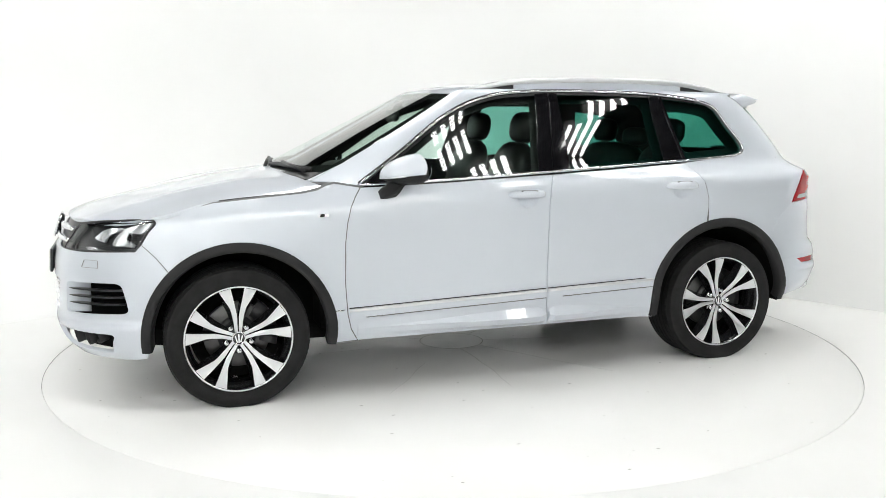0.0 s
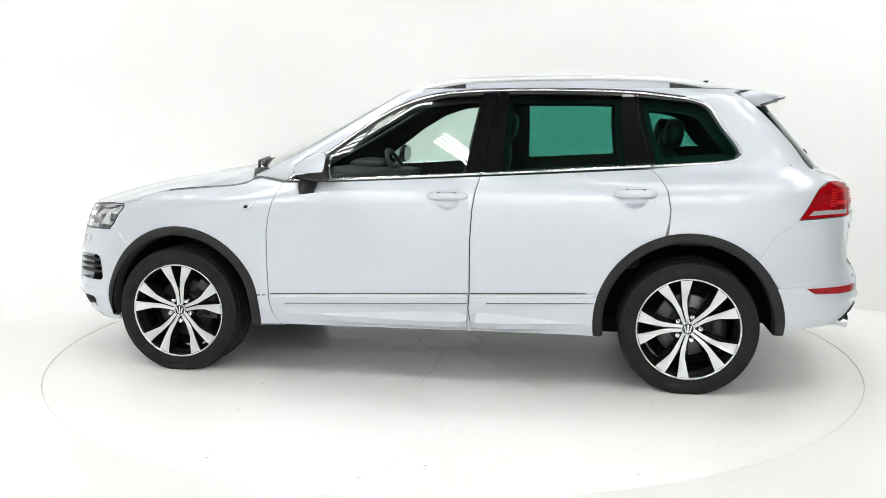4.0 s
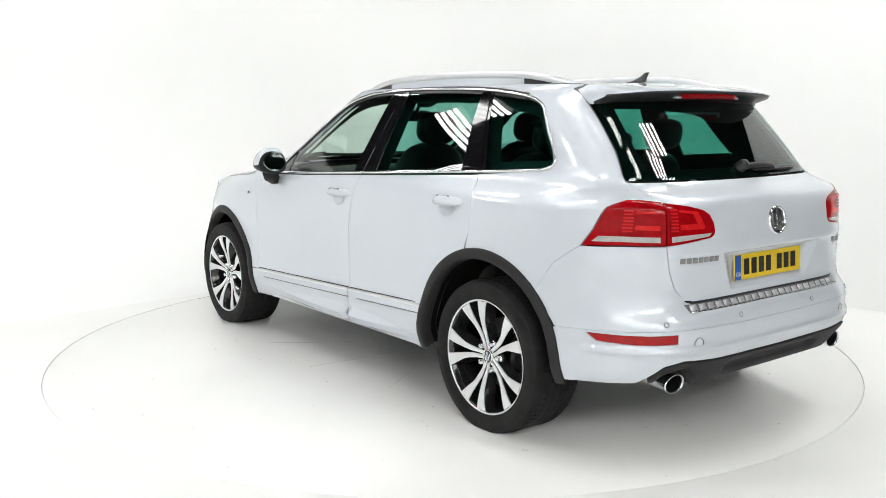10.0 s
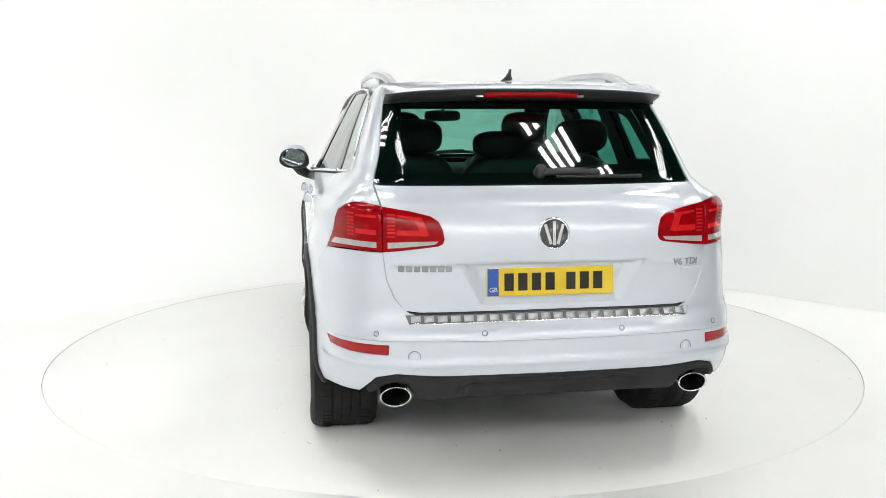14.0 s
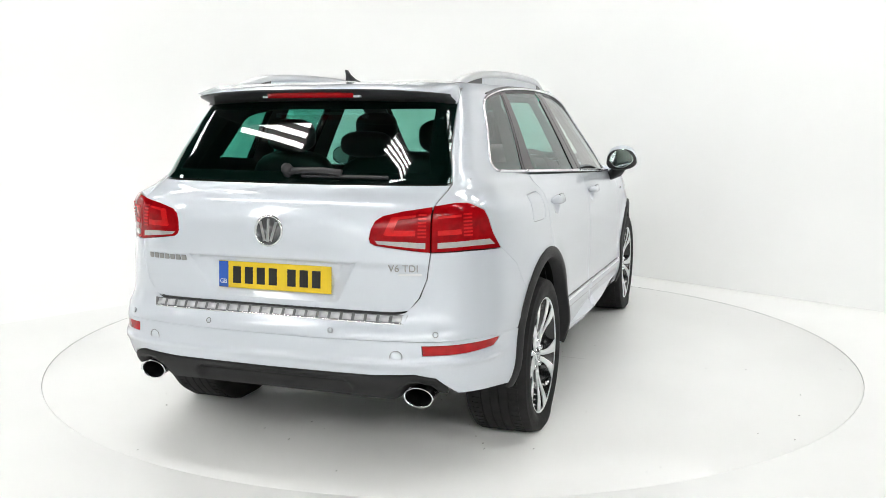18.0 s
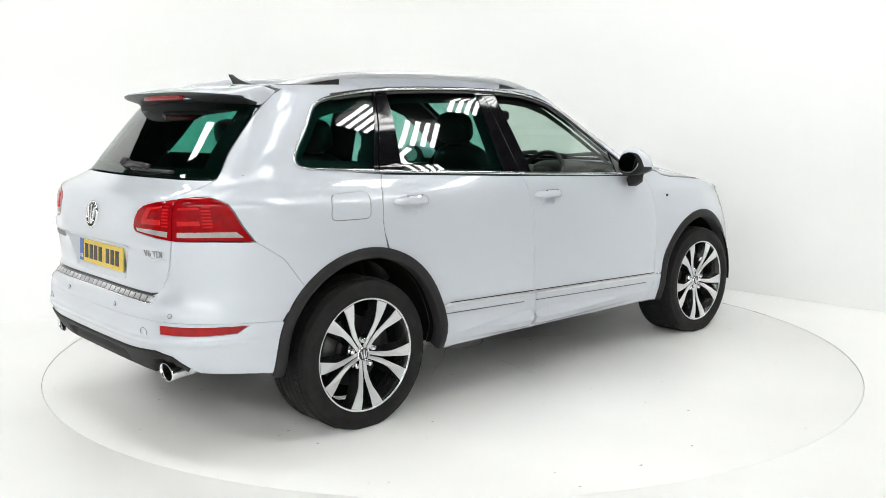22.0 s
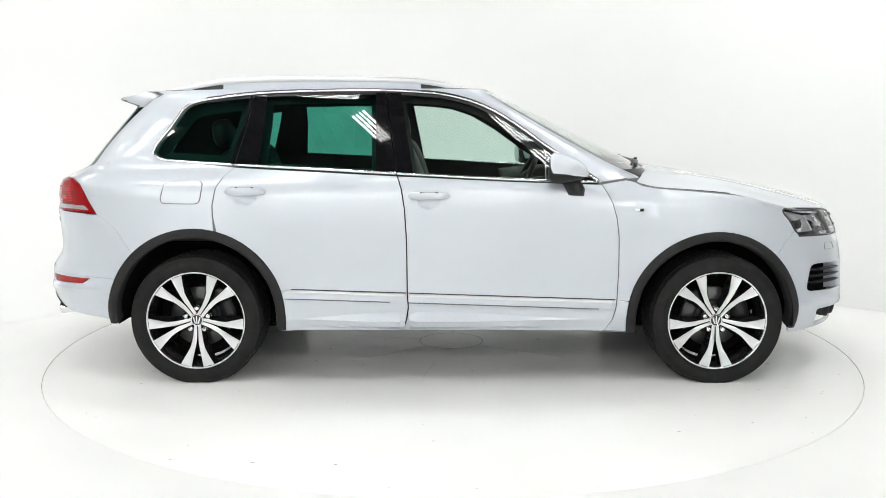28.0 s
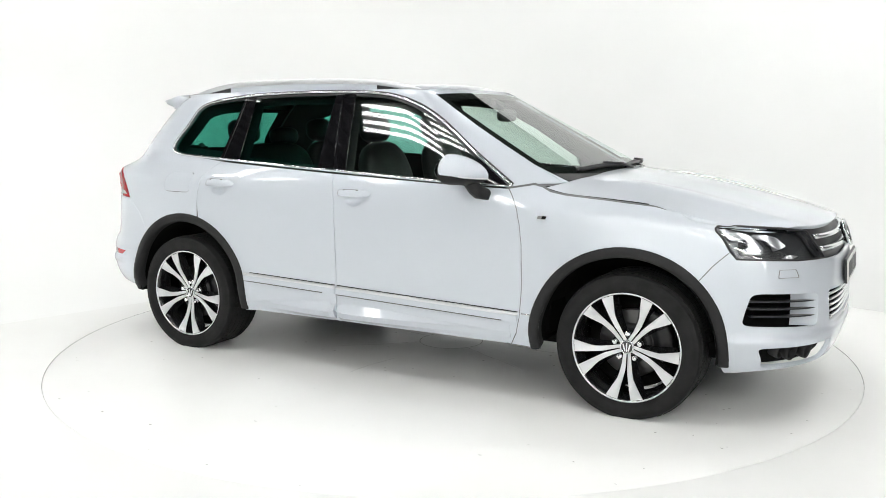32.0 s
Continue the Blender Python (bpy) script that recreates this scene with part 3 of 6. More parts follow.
# seams and a round cover in the table's skin, and marks left by tyres and feet
def seam_bm(a, r0, r1, w):
    c, s = math.cos(a), math.sin(a)
    bm = bmesh.new()
    n = 24
    rows = []
    for i in range(n + 1):
        r = r0 + (r1 - r0) * i / n
        j = 0.010 * math.sin(5 * r + 3 * a) + 0.004 * math.sin(17 * r + 5 * a)
        ww = w * (1 - 0.6 * i / n)
        rows.append([bm.verts.new((r * c - (j + o) * s, r * s + (j + o) * c, 0.0008 if abs(o) < ww * 0.9 else 0.0002)) for o in (-ww, -ww * 0.5, ww * 0.5, ww)])
    for p, q in zip(rows, rows[1:]):
        for k in range(3):
            bm.faces.new((p[k], p[k + 1], q[k + 1], q[k]))
    bmesh.ops.recalc_face_normals(bm, faces=bm.faces)
    return bm


rng = random.Random(5)
part("centre_cover", lathe_bm([(0.205, 0.0004), (0.2065, 0.0010), (0.2095, 0.0010), (0.211, 0.0004)], 64, "z"), SCUFF, turntable, "round seam of the centre cover")
for k in range(8):
    part("seam", seam_bm(radians(45 * k + rng.uniform(-14, 14)), 0.211 + rng.choice((0.0, 0.0, 0.35)), rng.uniform(0.7, 1.25), rng.uniform(0.0009, 0.0018)), SCUFF, turntable)
specks = bmesh.new()
for k in range(150):
    r, a = 2.45 * math.sqrt(rng.random()), rng.uniform(0, 6.283)
    x, y, q, t = r * math.cos(a), r * math.sin(a), rng.uniform(0.002, 0.007), rng.uniform(0, 3)
    ring = [specks.verts.new((x + q * rng.uniform(0.6, 1.3) * math.cos(t + 1.05 * i) * 1.6, y + q * rng.uniform(0.5, 1.0) * math.sin(t + 1.05 * i), 0.0007)) for i in range(6)]
    specks.faces.new(ring)
tagged(part("floor_marks", specks, SCUFF, turntable, smooth=False), kind="stuff")
# ---- the car: nose towards +x, its left side at +y, wheels on z = 0 ----
car = new("car")
tagged(car, "silver estate off-roader with black arches standing on the turntable", "car")
FRONT_AXLE, REAR_AXLE = 1.4455, -1.4455
FRONT_ARCH, REAR_ARCH = (1.427, 0.358, 0.455), (-1.437, 0.372, 0.462)


def arc(arch, a0, a1, extra=0.0, n=14):
    cx, cz, r = arch
    return [(cx + (r + extra) * math.cos(radians(a0 + (a1 - a0) * i / n)), cz + (r + extra) * math.sin(radians(a0 + (a1 - a0) * i / n))) for i in range(n + 1)]


def belt(x):
    return 1.163 - 0.047 * (x + 0.33)


def arch_angle(arch, x, z):
    return math.degrees(math.atan2(z - arch[1], x - arch[0]))


def roof_edge(x):
    return 1.632 - 0.006 * smooth_step(x, -0.5, 0.28) - 0.017 * smooth_step(-x, 1.0, 1.85)


# outline of the side windows, from the lower front corner over the top to the tail and back
WINDOW_TOP = [(0.79, 1.112), (0.55, 1.272), (0.30, 1.448), (0.137, 1.535), (-0.02, 1.583), (-0.15, 1.602), (-0.40, 1.614), (-0.80, 1.612),
              (-1.135, 1.597), (-1.40, 1.566), (-1.48, 1.545), (-1.53, 1.515), (-1.60, 1.42), (-1.675, 1.325), (-1.70, 1.272), (-1.68, 1.243), (-1.62, 1.229)]
DOOR_FRONT = [(0.795, 1.105), (0.825, 1.06), (0.853, 1.005), (0.876, 0.92), (0.889, 0.82), (0.892, 0.62), (0.884, 0.443), (0.865, 0.36), (0.826, 0.290)]
DOOR_MID = [(-0.292, 0.292), (-0.274, 0.36), (-0.264, 0.427), (-0.270, 0.507), (-0.272, 0.80), (-0.283, 0.976), (-0.300, 1.08), (-0.322, belt(-0.322) - 0.012)]
DOOR_REAR = [(-1.235, belt(-1.235) - 0.012), (-1.285, 1.145), (-1.318, 1.085), (-1.334, 0.99), (-1.331, 0.93), (-1.312, 0.85)]


def arch_flare(x, y, z):
    """A slight swell of the sheet metal round the wheel arches."""
    out = 0
    for cx, cz, r in (FRONT_ARCH, REAR_ARCH):
        d = np.hypot(x - cx, z - cz)
        out = out + 0.011 * np.exp(-((d - r) / 0.075) ** 2) * (y > 0.6)
    return out


FRONT_SEAM, REAR_SEAM = (1.765, 0.69), (-1.765, 0.70)


def ellipse(cx, cz, rx, rz, n=24):
    return [(cx + rx * math.cos(2 * math.pi * i / n), cz + rz * math.sin(2 * math.pi * i / n)) for i in range(n)]


HANDLE_FRONT, HANDLE_REAR = (-0.148, 1.028), (-1.150, 1.050)
FLAP = rounded([(-1.625, 1.002), (-1.40, 1.000), (-1.385, 1.126), (-1.60, 1.122)], 0.035)


def handle_cup(cx, cz):
    def dent(x, y, z):
        r = np.clip(((x - cx) / 0.062) ** 2 + ((z - cz) / 0.040) ** 2, 0, 1)
        return -0.017 * (1 - r)
    return dent


def build_body():
    cup_f, cup_r = ellipse(HANDLE_FRONT[0], HANDLE_FRONT[1] - 0.018, 0.062, 0.040), ellipse(HANDLE_REAR[0], HANDLE_REAR[1] - 0.018, 0.062, 0.040)
    rear_door = DOOR_MID + DOOR_REAR + arc(REAR_ARCH, arch_angle(REAR_ARCH, -1.312, 0.85), -8)[1:] + [(-0.972, 0.292)]
    front_door = DOOR_FRONT + DOOR_MID + [(x, belt(x) - 0.012) for x in (-0.1, 0.3)]
    f, fr = panel("front_door", front_door, PAINT, car, bulge=arch_flare, both=True, label="silver front door", holes=[cup_f])
    r, rr = panel("rear_door", rear_door, PAINT, car, bulge=arch_flare, both=True, label="silver rear door", holes=[cup_r])
    panel("handle_cup", cup_f, PAINT, f, both=fr, gap=-0.003, depth=0.0, cell=0.012, bulge=handle_cup(HANDLE_FRONT[0], HANDLE_FRONT[1] - 0.018))
    panel("handle_cup", cup_r, PAINT, r, both=rr, gap=-0.003, depth=0.0, cell=0.012, bulge=handle_cup(HANDLE_REAR[0], HANDLE_REAR[1] - 0.018))
    fender = [(0.93, 1.128)] + DOOR_FRONT + [(0.965, 0.292)] + arc(FRONT_ARCH, 188, arch_angle(FRONT_ARCH, *FRONT_SEAM)) + \
             [(1.83, 0.775), (1.895, 0.838), (1.86, 0.90), (1.826, 0.935), (1.822, 0.950), (1.834, 0.961), (1.80, 0.969), (1.70, 1.005), (1.544, 1.042), (1.30, 1.066), (1.10, 1.082), (1.02, 1.096), (0.975, 1.118)]
    panel("front_wing", fender, PAINT, car, bulge=arch_flare, both=True, label="silver front wing", gap=0.0020)
    # side frame with the rear quarter, the roof side and the front pillar
    side = [(0.93, 1.128), ("f", 0.670, 1.131), ("f", 0.680, 1.18), ("f", 0.684, 1.22), ("f", 0.662, 1.32), ("f", 0.635, 1.42), ("f", 0.600, 1.52), ("f", 0.57, 1.60), ("f", 0.555, 1.626)] + [(x, float(roof_edge(x)) + 0.001) for x in (0.0, -0.4, -0.7, -1.0, -1.2, -1.4, -1.6)] + [("r", 0.575, 1.616), ("r", 0.605, 1.60), ("r", 0.620, 1.52), ("r", 0.655, 1.32), ("r", 0.687, 1.20), ("r", 0.672, 1.126), ("r", 0.735, 1.137), ("r", 0.775, 1.136),
            ("r", 0.800, 1.126), (-2.088, 1.105), (-2.068, 1.072), (-2.035, 1.010), (-1.985, 0.936), (-1.87, 0.855), REAR_SEAM] + \
           arc(REAR_ARCH, arch_angle(REAR_ARCH, *REAR_SEAM), arch_angle(REAR_ARCH, -1.312, 0.85)) + DOOR_REAR[::-1][1:] + WINDOW_TOP[::-1]
    panel("side_frame", side, PAINT, car, cabin=True, bulge=arch_flare, label="silver rear quarter and roof side", gap=0.0012)
    other = panel("side_frame", side, PAINT, car, cabin=True, bulge=arch_flare, holes=[FLAP], label="silver rear quarter and roof side", gap=0.0012)
    other.data = mirrored(other.data)
    other.data.materials.append(PAINT)
    flap = panel("fuel_flap", FLAP, PAINT, other, cabin=True, bulge=arch_flare, gap=0.0026)
    flap.data = mirrored(flap.data)
    flap.data.materials.append(PAINT)
    # grey sheets just under the skin: shade of the shut lines put into colour
    panel("side_jamb", side, INLAY_SHADE_GREY, car, cabin=True, both=True, bulge=arch_flare, proud=-0.007, gap=-0.010, depth=0.0, cell=0.06, label="grey jamb behind the shut lines")
    panel("wing_jamb", fender, INLAY_SHADE_GREY, car, both=True, bulge=arch_flare, proud=-0.007, gap=-0.010, depth=0.0, cell=0.06, label="grey jamb behind the shut lines")
    panel("inner_side", side, TRIM_DARK, car, cabin=True, both=True, proud=-0.035, gap=-0.006, depth=0.0, cell=0.09, label="dark inner trim of the cabin side")
    panel("door_card", front_door, TRIM_DARK, f, both=fr, proud=-0.075, gap=-0.01, depth=0.0, cell=0.09)
    panel("door_card", rear_door, TRIM_DARK, r, both=rr, proud=-0.075, gap=-0.01, depth=0.0, cell=0.09)
    # tail
    gate_left = [("r", 0.682, 1.195), ("r", 0.668, 1.126), ("r", 0.668, 0.945), ("r", 0.655, 0.84), ("r", 0.625, 0.765), ("r", 0.585, 0.716), ("r", 0.53, 0.709)]
    gate = gate_left + [(t, -y, z) for t, y, z in gate_left[::-1]]
    lamp_in = [("r", 0.6655, 1.122), ("r", 0.56, 1.106), ("r", 0.485, 1.088), ("r", 0.455, 1.068), ("r", 0.440, 1.035), ("r", 0.434, 1.000), ("r", 0.440, 0.983), ("r", 0.458, 0.974), ("r", 0.6655, 0.947)]
    lamp_in_r = [(t, -y, z) for t, y, z in lamp_in]
    recess = [("r", 0.38, 0.903), ("r", -0.38, 0.903), ("r", -0.29, 0.735), ("r", 0.29, 0.735)]

    def gate_fold(x, y, z):
        """The gate's upper face stands a little over the lower one, with a crisp lower edge."""
        return 0.009 * smooth_step(z, 0.893, 0.909) * (1 - smooth_step(z, 0.92, 1.10)) * (1 - smooth_step(y, 0.60, 0.665))

    tailgate = panel("tailgate", gate, PAINT, car, holes=(lamp_in, lamp_in_r, recess), label="silver tailgate with a recess for the number plate", gap=0.0012, cell=0.022, bulge=gate_fold)

    def sink(x, y, z):
        edge = np.minimum(np.minimum((0.905 - z) / 0.02, (z - 0.73) / 0.05), (0.29 + (z - 0.735) * 0.53 - y) / 0.06)
        return -0.028 * np.clip(edge, 0, 1)

    panel("plate_recess", recess, PAINT, tailgate, bulge=sink, gap=-0.0015, depth=0.0, cell=0.013)
    return f, fr, r, rr, tailgate, lamp_in


front_door_left, front_door_right, rear_door_left, rear_door_right, tailgate, LAMP_INNER = build_body()


def hood_place(s, q):
    """s: -1 to 1 across, q: 0 at the windscreen to 1 at the nose."""
    x0 = 1.155 - 0.172 * np.abs(s) ** 2.2
    yf = np.abs(s) * 0.845
    x1 = 0.9 + 1.370 * (1 - np.clip(yf / 0.938, 0, 1) ** 2.7) ** (1 / 2.7)
    x = x0 + (x1 - x0) * q
    y = s * (0.868 - 0.035 * smooth_step(x, 0.98, 1.6) + 0.012 * smooth_step(x, 1.6, 1.82))
    zc = HOOD_MID(x)
    ze = HOOD_EDGE(x)
    crease = 0.010 * np.exp(-((np.abs(s) - 0.62) / 0.10) ** 2) * smooth_step(q, 0.0, 0.3)
    z = zc - (zc - ze) * np.abs(s) ** 2.5 + crease
    return np.stack([x, y, z], -1)


HOOD_MID = level_table([0.9, 1.1, 1.31, 1.645, 1.98, 2.12, 2.22, 2.30], [1.205, 1.185, 1.158, 1.101, 1.032, 0.998, 0.966, 0.930])
HOOD_EDGE = level_table([0.9, 0.98, 1.10, 1.30, 1.544, 1.70, 1.816, 2.13, 2.30], [1.135, 1.114, 1.086, 1.070, 1.046, 1.008, 0.966, 0.84, 0.78])


def hood_normal(s, q):
    e = 1e-3
    n = np.cross(hood_place(s + e, q) - hood_place(s - e, q), hood_place(s, q + e) - hood_place(s, q - e))
    n = n / (np.linalg.norm(n, axis=-1, keepdims=True) + 1e-12)
    return n * np.sign(n[..., 2:3] + 1e-9)


edge = [(s, 0.0) for s in np.linspace(-0.997, 0.997, 40)] + [(0.997, q) for q in np.linspace(0.03, 1, 25)] + \
       [(s, 1.0) for s in np.linspace(0.97, -0.997, 60)] + [(-0.997, q) for q in np.linspace(0.97, 0.03, 25)]
part_mesh("bonnet", sheet_mesh("bonnet", edge, [], hood_place, hood_normal, 0.028, 0.02, (0.86, 1.15)), PAINT, car, "silver bonnet")
# dark strips added along the bonnet's edges to draw the shaded gap
for s in (-0.9985, 0.9985):
    q = np.linspace(0.02, 0.72, 40)
    line = hood_place(np.full_like(q, s), q)
    part("bonnet_seal", sweep_bm([tuple(p) for p in line], round_section(0.0028, 0.0028, 8)), SATIN_BLACK, car, "dark shut line beside the bonnet")


def roof_place(a, s):
    """a: round the roof, s: 0 at its middle to 1 at its edge."""
    x = skin(a, np.full_like(a, 1.632), True)[..., 0]
    p = skin(a, roof_edge(x), True)
    mid = np.array((-0.72, 0.0, 0))
    r = mid + (p - mid) * s[..., None]
    edge = roof_edge(r[..., 0])
    r[..., 2] = edge - 0.002 + 0.027 * (1 - s ** 3)
    return r


def build_roof():
    me = bpy.data.meshes.new("roof")
    na, ns = 120, 16
    a = np.linspace(0, 6, na, endpoint=False)
    a = np.where(a > 3, a - 6, a)
    a = np.where(a < -3 + 1e-9, -3 + 1e-6, a)
    s = np.linspace(0.02, 1.0, ns)
    A, S = np.meshgrid(a, s)
    P = roof_place(np.abs(A), S)
    P[..., 1] *= np.where(A < 0, -1, 1)
    verts = [tuple(p) for p in P.reshape(-1, 3)]
    faces = [(j * na + i, j * na + (i + 1) % na, (j + 1) * na + (i + 1) % na, (j + 1) * na + i) for j in range(ns - 1) for i in range(na)]
    faces.append(tuple(range(na)))
    me.from_pydata(verts, [], faces)
    bm = bmesh.new()
    bm.from_mesh(me)
    bmesh.ops.recalc_face_normals(bm, faces=bm.faces)
    if sum(f.normal.z for f in bm.faces) < 0:
        bmesh.ops.reverse_faces(bm, faces=bm.faces)
    bm.to_mesh(me)
    bm.free()
    return part_mesh("roof", me, PAINT, car, "silver roof")


roof = build_roof()

panel("roof_header", [("f", 0.568, 1.603), ("f", 0.555, 1.628), ("f", 0.3, 1.632), ("f", 0, 1.634), ("f", -0.3, 1.632), ("f", -0.555, 1.628), ("f", -0.568, 1.603), ("f", -0.3, 1.613), ("f", 0, 1.615), ("f", 0.3, 1.613)],
      PAINT, car, cabin=True, gap=0.0, proud=0.001, label="silver roof edge above the windscreen")

# glass
screen = [("f", 0.690, 1.185), ("f", 0.660, 1.32), ("f", 0.630, 1.42), ("f", 0.595, 1.52), ("f", 0.565, 1.60), ("f", 0.3, 1.615), ("f", -0.3, 1.615), ("f", -0.565, 1.60),
          ("f", -0.595, 1.52), ("f", -0.630, 1.42), ("f", -0.660, 1.32), ("f", -0.690, 1.185), ("f", -0.70, 1.13), ("f", 0.70, 1.13)]
panel("windscreen", screen, SCREEN_GLASS, car, cabin=True, depth=0.0, gap=0.0, flat=0.55, label="clear windscreen")
half = [("r", 0.684, 1.203), ("r", 0.650, 1.32), ("r", 0.617, 1.52), ("r", 0.60, 1.585)]
panel("rear_window", half + [(t, -y, z) for t, y, z in half[::-1]], REAR_GLASS, tailgate, cabin=True, depth=0.0, gap=0.0, label="dark tinted rear window")
fglass = [(0.76, belt(0.76) + 0.01), (0.55, 1.262), (0.30, 1.438), (0.137, 1.525), (-0.02, 1.573), (-0.15, 1.590), (-0.312, 1.60), (-0.236, belt(-0.236) + 0.01)]
panel("window_pane", fglass, FRONT_GLASS, front_door_left, cabin=True, flat=0.6, depth=0.0, gap=0.0, proud=-0.004, both=front_door_right, label="clear green-tinted window pane")
rglass = [(-0.44, belt(-0.44) + 0.01), (-0.452, 1.603), (-0.80, 1.60), (-1.06, 1.590), (-1.10, belt(-1.10) + 0.01)]
panel("window_pane", rglass, PRIVACY_GLASS, rear_door_left, cabin=True, flat=0.6, depth=0.0, gap=0.0, proud=-0.004, both=rear_door_right, label="dark privacy window pane")
qglass = [(-1.26, belt(-1.26) + 0.01), (-1.14, 1.586)] + [(-1.40, 1.555), (-1.475, 1.535), (-1.52, 1.508), (-1.59, 1.415), (-1.664, 1.322), (-1.688, 1.275), (-1.67, 1.25), (-1.62, 1.238)]
panel("quarter_window", qglass, PRIVACY_GLASS, car, cabin=True, flat=0.75, depth=0.0, gap=0.0, proud=-0.002, both=True, label="dark privacy rear quarter window")
# ---- bumpers and lamps ----
def flip_ends(points):
    """The far side's points of an outline, in turned order."""
    out = []
    for q in points[::-1]:
        if isinstance(q[0], str):
            out.append((q[0], -q[1], q[2]))
        else:
            out.append(("sf" if q[0] > 0 else "sr", q[0], q[1]))
    return out


def build_front():
    left = [(1.885, 0.262)] + arc(FRONT_ARCH, -9, arch_angle(FRONT_ARCH, *FRONT_SEAM)) + [(1.83, 0.775), (1.895, 0.838), ("f", 0.80, 0.806), ("f", 0.62, 0.795), ("f", 0.44, 0.793), ("f", 0.2, 0.79)]
    low = [("f", -0.40, 0.300), ("f", 0.40, 0.300), ("f", 0.47, 0.252), ("f", 0.72, 0.248)]
    vent = [("f", y, z) for y, z in rounded([(0.560, 0.640), (0.800, 0.648), (0.835, 0.498), (0.578, 0.482)], 0.025)]
    fog = [("f", y, z) for y, z in rounded([(0.800, 0.394), (0.60, 0.398), (0.43, 0.404), (0.43, 0.300), (0.50, 0.295), (0.735, 0.290)], 0.022)]
    fog_r = [(t, -y, z) for t, y, z in fog]
    mouth = [("f", y, z) for y, z in rounded([(0.475, 0.640), (-0.475, 0.640), (-0.465, 0.487), (0.465, 0.487)], 0.02)]
    vent_r = [(t, -y, z) for t, y, z in vent]

    def shape(x, y, z):
        return arch_flare(x, y, z) + 0.010 * smooth_step(-z, -0.443, -0.436) * smooth_step(x, 1.86, 1.95)

    bumper = panel("front_bumper", left + flip_ends(left) + low, PAINT, car, holes=(vent, vent_r, fog, fog_r, mouth), bulge=shape, label="silver front bumper with dark air intakes", gap=0.0012, cell=0.03, depth=0.022)
    core = [("f", y, z) for y, z in ((0.87, 0.665), (-0.87, 0.665), (-0.87, 0.262), (0.87, 0.262))]
    for hole in (fog, fog_r):
        panel("fog_pocket", hole, DARK_VOID, bumper, proud=-0.045, gap=-0.030, depth=0.0)
    panel("bumper_core", core, DARK_VOID, bumper, proud=-0.075, gap=0.0, depth=0.0)
    for s in (1, -1):
        # painted ramp that leads into the vent
        ramp = [("f", s * y, z) for y, z in ((0.556, 0.643), (0.655, 0.647), (0.672, 0.488), (0.574, 0.479))]
        panel("vent_ramp", ramp, PAINT, bumper, bulge=lambda x, y, z: -0.002 - 0.070 * smooth_step(y, 0.555, 0.68), gap=0.0, depth=0.0, cell=0.015)
        for k in range(3):
            rows = []
            bm = bmesh.new()
            for q in np.linspace(0, 1, 14):
                y, z = 0.572 + 0.010 * (2 - k) * 0.6 + (0.238 - 0.006 * (2 - k)) * q, 0.536 + 0.035 * k + 0.006 * q
                deep = 0.004 + 0.055 * min(1.0, q * 2.5)
                ring = []
                for off, dz in ((-0.005, -0.0035), (-0.005, 0.0035), (-0.005 - deep, 0.0045), (-0.005 - deep, -0.0045)):
                    ring.append(bm.verts.new(end_spot(s * y, z + dz * min(1, q * 6 + 0.15), "f", off=off)[0]))
                rows.append(ring)
            for a, b in zip(rows, rows[1:]):
                for m in range(4):
                    bm.faces.new((a[m], a[(m + 1) % 4], b[(m + 1) % 4], b[m]))
            bm.faces.new(rows[0])
            bm.faces.new(rows[-1])
            bmesh.ops.recalc_face_normals(bm, faces=bm.faces)
            part("intake_fin", bm, SATIN_GREY, bumper, smooth=False)
        for yy, r, mat in ((0.715, 0.026, LENS_WHITE), (0.665, 0.040, GLOSS_BLACK), (0.575, 0.042, GLOSS_BLACK)):
            p, n = end_spot(s * yy, 0.347, "f", off=-0.045)
            n = (n + Vector((1.2, 0, 0))).normalized()
            ring = lathe_bm([(r, 0.03), (r + 0.005, 0.033), (r + 0.007, 0.02), (r + 0.004, -0.02), (r * 0.85, -0.02), (r * 0.8, 0.0), (r * 0.9, 0.02)], 28, "z", True)
            part("fog_lamp_bezel", ring, CLADDING, bumper, place=facing(p, n))
            part("fog_lamp", lathe_bm([(0.0, 0.012), (r * 0.5, 0.010), (r * 0.86, 0.0), (r * 0.86, -0.01), (0, -0.01)], 28, "z"), mat, bumper, place=facing(p, n))
        seam_pts = rounded([(-0.055, -0.019), (0.055, -0.019), (0.045, 0.019), (-0.045, 0.019)], 0.006)
        p, n = end_spot(s * 0.68, 0.738, "f", off=0.0005)
        part("washer_seam", sweep_bm([(x, y, 0) for x, y in seam_pts + seam_pts[:1]], [(-0.0009, -0.002), (-0.0009, 0.0012), (0.0009, 0.0012), (0.0009, -0.002)], cap=False), CALIPER, bumper, "thin seam of the washer cover", place=facing(p, n))
    for k in range(5):
        z = 0.508 + 0.028 * k
        pts = [end_spot(y, z, "f", off=-0.012)[0] for y in np.linspace(-0.465, 0.465, 32)]
        part("grille_slat", sweep_bm(pts, [(-0.02, -0.003), (-0.02, 0.003), (0.006, 0.005), (0.009, 0.0), (0.006, -0.005)]), CHROME, bumper)
    # upper grille between the lamps
    band = [("f", 0.445, 0.797), ("f", 0.48, 0.86), ("f", 0.50, 0.925), ("f", 0.30, 0.938), ("f", 0, 0.945), ("f", -0.30, 0.938), ("f", -0.50, 0.925), ("f", -0.48, 0.86), ("f", -0.445, 0.797)]
